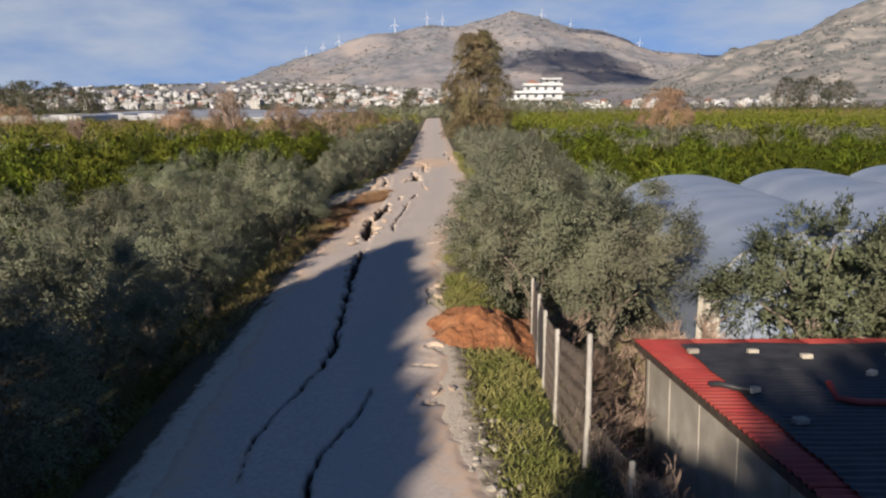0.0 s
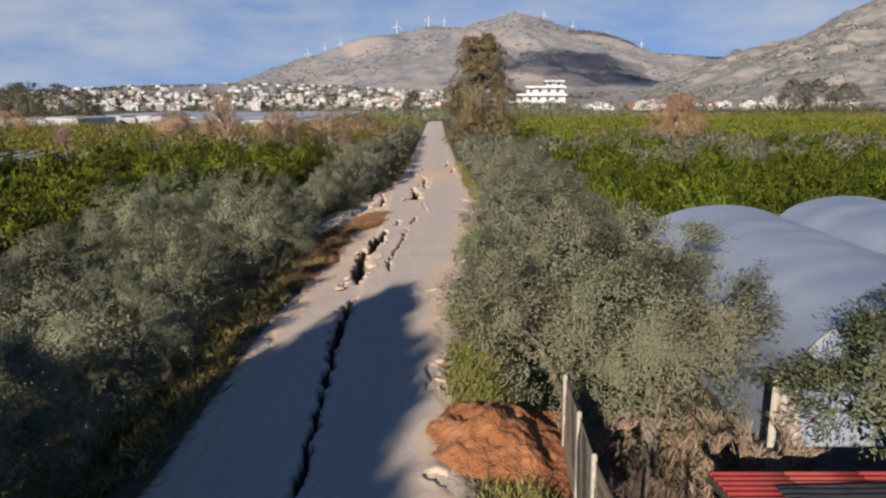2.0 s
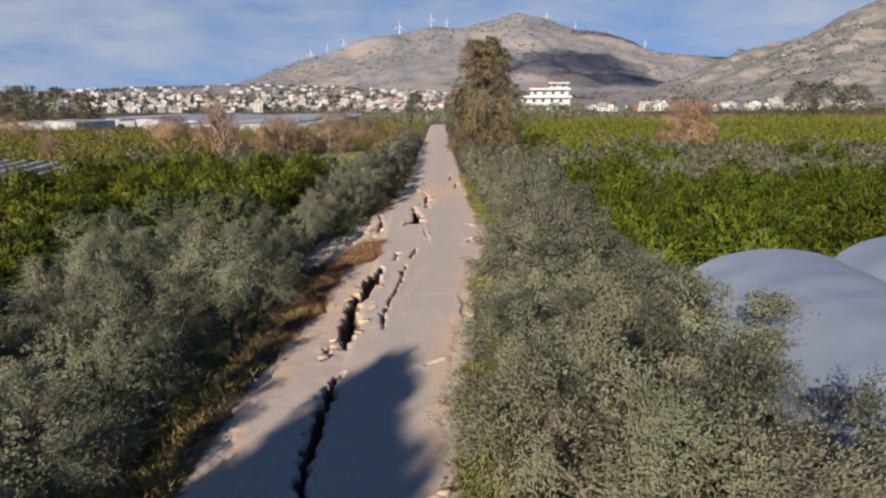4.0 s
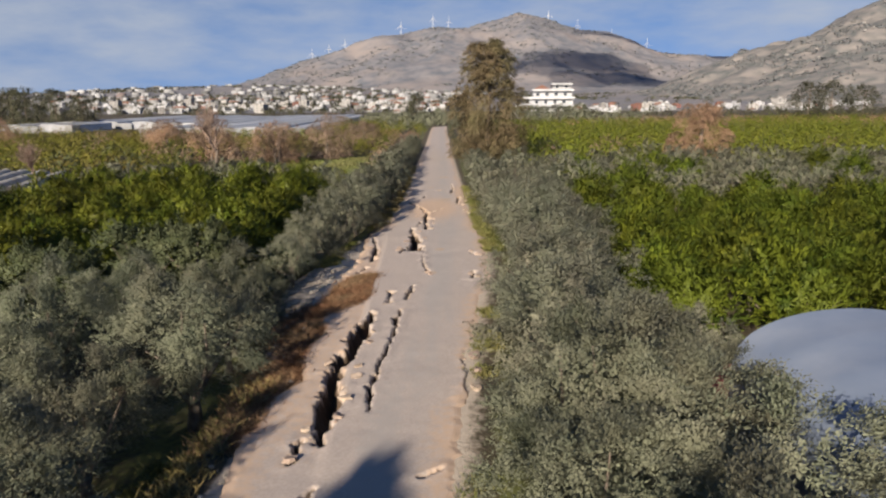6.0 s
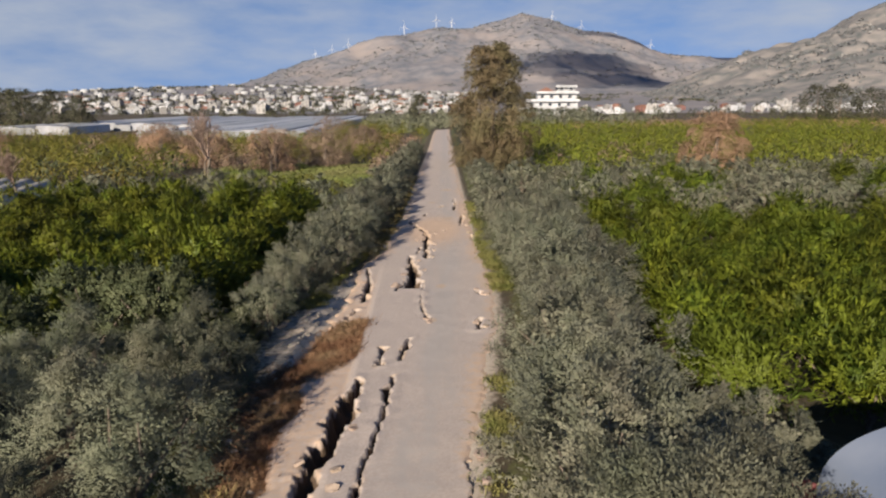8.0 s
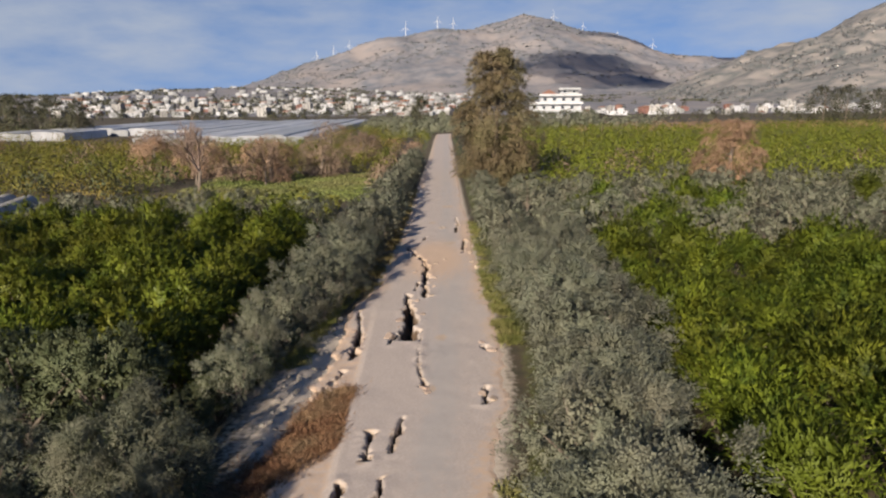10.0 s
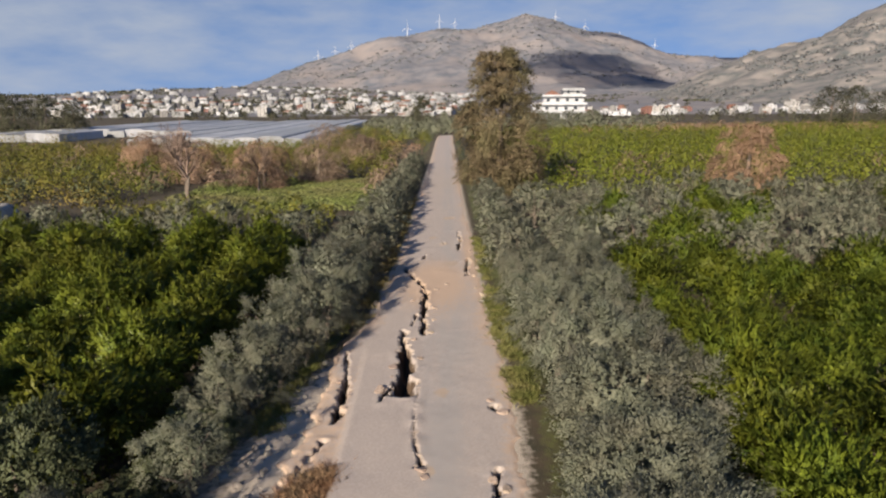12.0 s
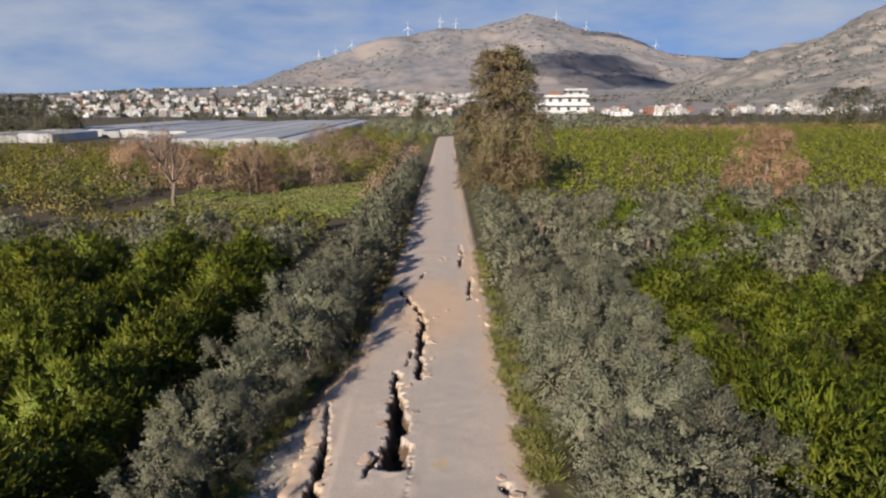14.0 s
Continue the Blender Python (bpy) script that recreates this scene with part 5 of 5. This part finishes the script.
# ---- greenhouse tunnels ----
def build_tunnels():
    ground = -1.8
    for k, (xf, xb, y0, y1) in enumerate(((8.1, 9.0, 21.9, 34.2), (14.2, 15.1, 22.6, 36.4), (20.3, 21.2, 23.4, 38.2))):
        half, spring, peak = 2.95, 0.35, 1.95
        ob = thing("greenhouse_tunnel", "arched greenhouse tunnel covered in bluish plastic film", "greenhouse", Matrix.Translation((xf, y0, ground)), "greenhouse tunnels")
        n, m = 28, 40
        prof = [(-half, ground - spring)] + [(-half * math.cos(math.pi * i / n), (peak - spring) * math.sin(math.pi * i / n) ** 0.8) for i in range(n + 1)] + [(half, ground - spring)]
        vs = []
        for j in range(m + 1):
            t = j / m
            sag = 0.035 * abs(math.sin(t * math.pi * 7))
            for a, b in prof:
                vs.append((a + (xb - xf) * t, (y1 - y0) * t, spring - ground + b - (sag if b > 0.1 else 0)))
        w = len(prof)
        i = np.arange(w * (m + 1)).reshape(m + 1, w)
        f = np.stack((i[:-1, :-1], i[:-1, 1:], i[1:, 1:], i[1:, :-1]), -1).reshape(-1, 4)
        part("film", from_arrays("film", vs, f, M_PLASTIC, True), ob)
        for t, nm in ((0.0, "front_wall"), (1.0, "back_wall")):
            bm = bmesh.new()
            vv = [bm.verts.new((a * 0.985 + (xb - xf) * t, (y1 - y0) * t + (0.03 if t == 0 else -0.03), spring - ground + b * 0.985)) for a, b in prof]
            bm.faces.new(vv)
            part(nm, from_bm(nm, bm, M_PLASTIC), ob)
        for j in range(8):
            t = j / 7
            tv, tf = tubes([[((a * 0.985 + (xb - xf) * t, (y1 - y0) * t, spring - ground + b * 0.975 - 0.03), 0.022) for a, b in prof]], 5)
            part("hoop", from_arrays("hoop", tv, tf, M_CONCRETE), ob)
    # white cloth hung beside the first tunnel's front
    rows = []
    for j in range(16):
        for i in range(20):
            u, w = i / 19, j / 15
            rows.append((4.66 + 0.66 * u * (1.1 - 0.2 * w), 21.8 + 0.02 * math.sin(u * 17 + w * 2) + 0.1 * u, -1.85 + 2.35 * w + 0.05 * math.sin(u * 9) - 0.25 * u * w))
    i = np.arange(320).reshape(16, 20)
    f = np.stack((i[:-1, :-1], i[:-1, 1:], i[1:, 1:], i[1:, :-1]), -1).reshape(-1, 4)
    thing("cloth_sheet", "white cloth sheet hanging at the greenhouse corner", "sheet", data=from_arrays("cloth_sheet", rows, f, M_SHEET, True))
    rows = []
    for j in range(8):
        for k in range(9):
            rows.append((5.65 + 0.85 * k / 8, 34.35 + 0.08 * math.sin(k * 1.9 + j * 0.4), -1.85 + 2.35 * j / 7 - 0.12 * k / 8))
    i = np.arange(72).reshape(8, 9)
    f = np.stack((i[:-1, :-1], i[:-1, 1:], i[1:, 1:], i[1:, :-1]), -1).reshape(-1, 4)
    thing("tarpaulin", "faded red tarpaulin hanging at the greenhouse corner", "tarpaulin", data=from_arrays("tarpaulin", rows, f, M_TARP, True))


build_tunnels()


# ---- far greenhouses and pale sheets west ----
def far_greenhouses():
    rng = random.Random(12)
    for x0, y0, length, spans in ((-40, 218, 215, 8), (-93, 285, 140, 9), (-124, 250, 30, 5)):
        for k in range(spans):
            half, hgt = 3.2, 3.6
            x = x0 - k * 6.3
            y0 += rng.uniform(-1.5, 5.0)
            prof = [(-half, 0)] + [(-half * math.cos(math.pi * i / 10), 3.0 + 0.32 * math.sin(math.pi * i / 10)) for i in range(11)] + [(half, 0)]
            vs = [(a, yy, b) for yy in (0, length) for a, b in prof]
            w = len(prof)
            i = np.arange(2 * w).reshape(2, w)
            f = np.stack((i[:-1, :-1], i[:-1, 1:], i[1:, 1:], i[1:, :-1]), -1).reshape(-1, 4)
            ob = thing("far_greenhouse", "pale plastic greenhouse span among far fields", "greenhouse", pose(x, y0, gz(x, y0) - 0.3 - rng.uniform(0, 0.7)), "far greenhouses")
            part("film", from_arrays("film", vs, f, M_FARFILM, True), ob)
            bm = bmesh.new()
            bm.faces.new([bm.verts.new((a, 0.02, b)) for a, b in prof])
            part("front_wall", from_bm("front_wall", bm, M_FRONTFILM), ob)
    for k in range(7):
        vs = []
        for j in range(24):
            for i in range(7):
                a = i / 6
                vs.append(((a - 0.5) * 2.6, j * 0.75, 1.5 * math.sin(math.pi * a) ** 0.7 + 0.06 * math.sin(j * 2.1 + k)))
        i = np.arange(24 * 7).reshape(24, 7)
        f = np.stack((i[:-1, :-1], i[:-1, 1:], i[1:, 1:], i[1:, :-1]), -1).reshape(-1, 4)
        x = -43.0 - k * 2.8
        thing("row_cover", "low white plastic tunnel over a vegetable bed", "row cover", pose(x, 86 + k * 0.8, gz(x, 94), 0, 0, 12), "plastic row covers", data=from_arrays("row_cover", vs, f, M_SHEET, True))


far_greenhouses()


# ---- buildings ----
def building(name, label, w, d, storeys, wall, roof="flat", seed=0, group=""):
    rng = random.Random(seed)
    h = storeys * 3.0
    ob = thing(name, label, "building", group=group)
    part("wall", from_bm("wall", box(w, d, h, 0.0), wall), ob)
    if roof == "flat":
        part("roof", from_bm("roof", box(w + 0.5, d + 0.5, 0.35), M_ROOF), ob, "", pose(0, 0, h))
        part("stair_head", from_bm("stair_head", box(w * 0.3, d * 0.3, 2.2), wall), ob, "", pose(w * 0.2, d * 0.1, h + 0.352))
    else:
        bm = bmesh.new()
        o = 0.5
        a = [bm.verts.new(p) for p in ((-w / 2 - o, -d / 2 - o, h), (w / 2 + o, -d / 2 - o, h), (w / 2 + o, d / 2 + o, h), (-w / 2 - o, d / 2 + o, h), (-w * 0.25, 0, h + 2.4), (w * 0.25, 0, h + 2.4))]
        for q in ((0, 1, 5, 4), (2, 3, 4, 5)):
            bm.faces.new([a[k] for k in q])
        for q in ((1, 2, 5), (3, 0, 4), (3, 2, 1), (3, 1, 0)):
            bm.faces.new([a[k] for k in q])
        part("roof", from_bm("roof", bm, M_TILE), ob, "red clay tile roof")
    glass = from_bm("window", box(1.5, 0.12, 1.4), M_WINDOW)
    slab = from_bm("balcony", box(3.2, 1.3, 0.9), wall)
    n = max(2, int(w / 5))
    for s in range(storeys):
        for k in range(n):
            x = -w / 2 + w * (k + 0.5) / n
            part("window", glass, ob, "", pose(x, -d / 2, s * 3.0 + 1.0))
            if s and seed == 1 and k % 2 == 0:
                part("balcony", slab, ob, "", pose(x, -d / 2 - 0.66, s * 3.0 - 0.1))
    return ob


def build_town():
    rng = random.Random(33)
    protos = [building("town_house", "white flat-roofed apartment house in the far town", 15, 12, 3, M_WHITE, "flat", 1, "houses of the town"),
              building("town_house", "white low house in the far town", 18, 11, 2, M_WHITE, "flat", 2, "houses of the town"),
              building("town_house", "cream apartment house in the far town", 13, 12, 4, M_CREAM, "flat", 3, "houses of the town"),
              building("town_house", "red-brown house with a clay roof in the far town", 16, 12, 3, M_BRICKRED, "hip", 4, "houses of the town"),
              building("town_house", "cream house with a clay tile roof in the far town", 14, 10, 2, M_CREAM, "hip", 5, "houses of the town")]
    spots = []
    for k in range(150):
        y = 690 + 270 * rng.random()
        x = rng.uniform(-0.53, 0.03) * y + 4
        spots.append((x, y, float(town_z(x, y)) - 1.0))
    for k in range(70):
        y = rng.uniform(640, 850)
        x = rng.uniform(0.16, 0.64) * y
        spots.append((x, y, float(town_z(x, y)) - 1.0 + (2.5 if x < 500 else 5.0) * 0.2))
    placed = set()
    for k, (x, y, z) in enumerate(spots):
        src = protos[rng.choice((0, 0, 0, 1, 1, 1, 2, 2, 2, 3, 4))]
        s = rng.choice((rng.uniform(0.5, 0.75), rng.uniform(0.65, 1.05)))
        m = Matrix.LocRotScale((x, y, z), Euler((0, 0, rng.uniform(-0.5, 0.5))), (s * rng.uniform(0.8, 1.3), s, s))
        if src.name not in placed:
            placed.add(src.name)
            src.matrix_basis = m
        else:
            copy_thing(src, m)
    # the upper town, too far off to tell one house from the next
    boxes, roofs = [], []
    for k in range(330):
        y = 960 + 700 * rng.random() ** 1.2
        x = rng.uniform(-0.55, 0.06) * y
        w, d, h = rng.uniform(6, 14), rng.uniform(7, 11), rng.choice((4, 5, 6, 8, 11)) * rng.uniform(0.8, 1.1)
        z = float(town_z(x, y)) - 1.5
        boxes.append((x, y, z, w, d, h))
        if k % 3 == 0:
            y2 = rng.uniform(1500, 1950)
            x2 = rng.uniform(-0.5, 0.1) * y2
            boxes.append((x2, y2, float(town_z(x2, y2)) + 20 * math.exp(-((x2 + 520) / 420) ** 2) * min(1.0, (y2 - 1400) / 400) - 1, rng.uniform(8, 18), 9, rng.uniform(5, 9)))
        if rng.random() < 0.4:
            boxes.append((x + w * rng.uniform(-0.25, 0.25), y + 1, z + h, w * 0.35, d * 0.4, 2.4))
        elif rng.random() < 0.3:
            roofs.append((x, y, z + h + 0.05, w + 1, d + 1, 1.3))
    corner = np.array([(i, j, k) for k in (0, 1) for j in (-0.5, 0.5) for i in (-0.5, 0.5)])
    quads = np.array([(0, 1, 5, 4), (1, 3, 7, 5), (3, 2, 6, 7), (2, 0, 4, 6), (4, 5, 7, 6), (0, 2, 3, 1)])
    for name, label, rows, material in (("upper_town", "dense pale houses of the upper town, far off", boxes, M_TOWN), ("upper_roofs", "clay roofs of the upper town, far off", roofs, M_TILE)):
        r = np.array(rows)
        v = r[:, None, :3] + corner[None] * r[:, None, 3:]
        f = (quads[None] + 8 * np.arange(len(r))[:, None, None]).reshape(-1, 4)
        thing(name, label, "houses", kind="stuff", data=from_arrays(name, v, f, material))
    low = building("villa", "small pale villa on the rocky hillside", 12, 10, 2, M_CREAM, "flat", 8, "villas on the hillside")
    first = True
    for _ in range(75):
        y = rng.uniform(1000, 1430)
        x = rng.uniform(0.36, 0.64) * y
        d = (y - 1500) / 620
        z = 235 * max(0, (x - 380) / 640) ** 1.15 * math.exp(-d * d * 1.6) - 10
        s = rng.uniform(0.45, 0.8)
        m = Matrix.LocRotScale((x, y, z), Euler((0, 0, rng.uniform(-0.5, 0.5))), (s, s, s))
        if first:
            low.matrix_basis, first = m, False
        else:
            copy_thing(low, m)


build_town()


def build_white_house():
    ob = thing("terraced_villa", "white stepped villa with terraces and a red roof", "building", pose(52.5, 330, -3.6, 0, 0, -6))
    pane = from_bm("pane", box(1.4, 0.06, 1.3), M_WINDOW)
    bm = bmesh.new()
    for sx, sz, lx, lz in ((0, 0, 1.7, 0.12), (0, 1.42, 1.7, 0.12), (-0.79, 0.122, 0.12, 1.296), (0.79, 0.122, 0.12, 1.296)):
        bmesh.ops.create_cube(bm, size=1.0, matrix=Matrix.LocRotScale((sx, 0, sz + lz / 2), None, (lx, 0.2, lz)))
    surround = from_bm("window", bm, M_STEEL)
    for k, (x, w, d, h, z) in enumerate(((0, 26, 14, 5.6, 0), (0, 25, 14, 3.4, 5.602), (1.5, 22, 13, 3.4, 9.004), (3.5, 17, 12, 3.4, 12.406), (7.5, 8, 9, 2.6, 15.808))):
        part("storey", from_bm("storey", box(w, d, h), M_WHITE), ob, "", pose(x, 0, z))
        part("terrace_rail", from_bm("terrace_rail", box(w + 1.2, 0.25, 1.0), M_WHITE), ob, "", pose(x, -d / 2 - 1.4, z + h - 0.5))
        part("slab", from_bm("slab", box(w + 1.4, d + 3.0, 0.25), M_WHITE), ob, "", pose(x, -0.2, z + h - 0.26))
        for j in range(int(w / 4)):
            win = part("window", surround, ob, "", pose(x - w / 2 + 2 + j * 4.0, -d / 2 - 0.02, z + 0.9))
            part("pane", pane, win, "dark glass pane", pose(0, -0.03, 0.12))
    bm = bmesh.new()
    a = [bm.verts.new(p) for p in ((-5.5, -5, 15.83), (3.4, -5, 15.83), (3.4, 5, 15.83), (-5.5, 5, 15.83), (-1.0, 0, 18.3))]
    for q in ((0, 1, 4), (1, 2, 4), (2, 3, 4), (3, 0, 4)):
        bm.faces.new([a[k] for k in q])
    bm.faces.new([a[k] for k in (3, 2, 1, 0)])
    part("roof", from_bm("roof", bm, M_TILE), ob, "red tile roof")


build_white_house()


# ---- wind turbines on the ridge ----
def build_turbines():
    ob = thing("wind_turbine", "white three-bladed wind turbine on the ridge, paint hazed to grey-blue", "wind turbine", group="wind turbines")
    tv, tf = tubes([[((0, 0, -12), 2.2), ((0, 0, 30), 1.8), ((0, 0, 62), 1.3)]], 10)
    part("tower", from_arrays("tower", tv, tf, M_STEEL, True), ob)
    part("nacelle", from_bm("nacelle", box(4, 10, 4, 0.8), M_STEEL), ob, "", pose(0, -1, 60.5))
    for k in range(3):
        a = math.radians(90 + 120 * k)
        d = Vector((math.cos(a), 0, math.sin(a)))
        c = Vector((0, -6.6, 62.5))
        tv, tf = tubes([[(c, 0.9), (c + d * 8, 1.2), (c + d * 32, 0.3)]], 6)
        part("blade", from_arrays("blade", tv, tf, M_STEEL, True), ob)
    spots = ((-95, 3000, 268), (40, 3010, 306), (105, 3000, 296), (530, 3010, 322), (655, 3010, 280), (800, 3000, 240), (955, 3000, 205), (-330, 2980, 205), (-400, 2990, 185), (-470, 2985, 165))
    for k, (x, y, z) in enumerate(spots):
        m = Matrix.LocRotScale((x, y, z), Euler((0, 0, 0.14 * (k % 3))), (0.85, 0.85, 0.85))
        if k == 0:
            ob.matrix_basis = m
        else:
            copy_thing(ob, m)


build_turbines()


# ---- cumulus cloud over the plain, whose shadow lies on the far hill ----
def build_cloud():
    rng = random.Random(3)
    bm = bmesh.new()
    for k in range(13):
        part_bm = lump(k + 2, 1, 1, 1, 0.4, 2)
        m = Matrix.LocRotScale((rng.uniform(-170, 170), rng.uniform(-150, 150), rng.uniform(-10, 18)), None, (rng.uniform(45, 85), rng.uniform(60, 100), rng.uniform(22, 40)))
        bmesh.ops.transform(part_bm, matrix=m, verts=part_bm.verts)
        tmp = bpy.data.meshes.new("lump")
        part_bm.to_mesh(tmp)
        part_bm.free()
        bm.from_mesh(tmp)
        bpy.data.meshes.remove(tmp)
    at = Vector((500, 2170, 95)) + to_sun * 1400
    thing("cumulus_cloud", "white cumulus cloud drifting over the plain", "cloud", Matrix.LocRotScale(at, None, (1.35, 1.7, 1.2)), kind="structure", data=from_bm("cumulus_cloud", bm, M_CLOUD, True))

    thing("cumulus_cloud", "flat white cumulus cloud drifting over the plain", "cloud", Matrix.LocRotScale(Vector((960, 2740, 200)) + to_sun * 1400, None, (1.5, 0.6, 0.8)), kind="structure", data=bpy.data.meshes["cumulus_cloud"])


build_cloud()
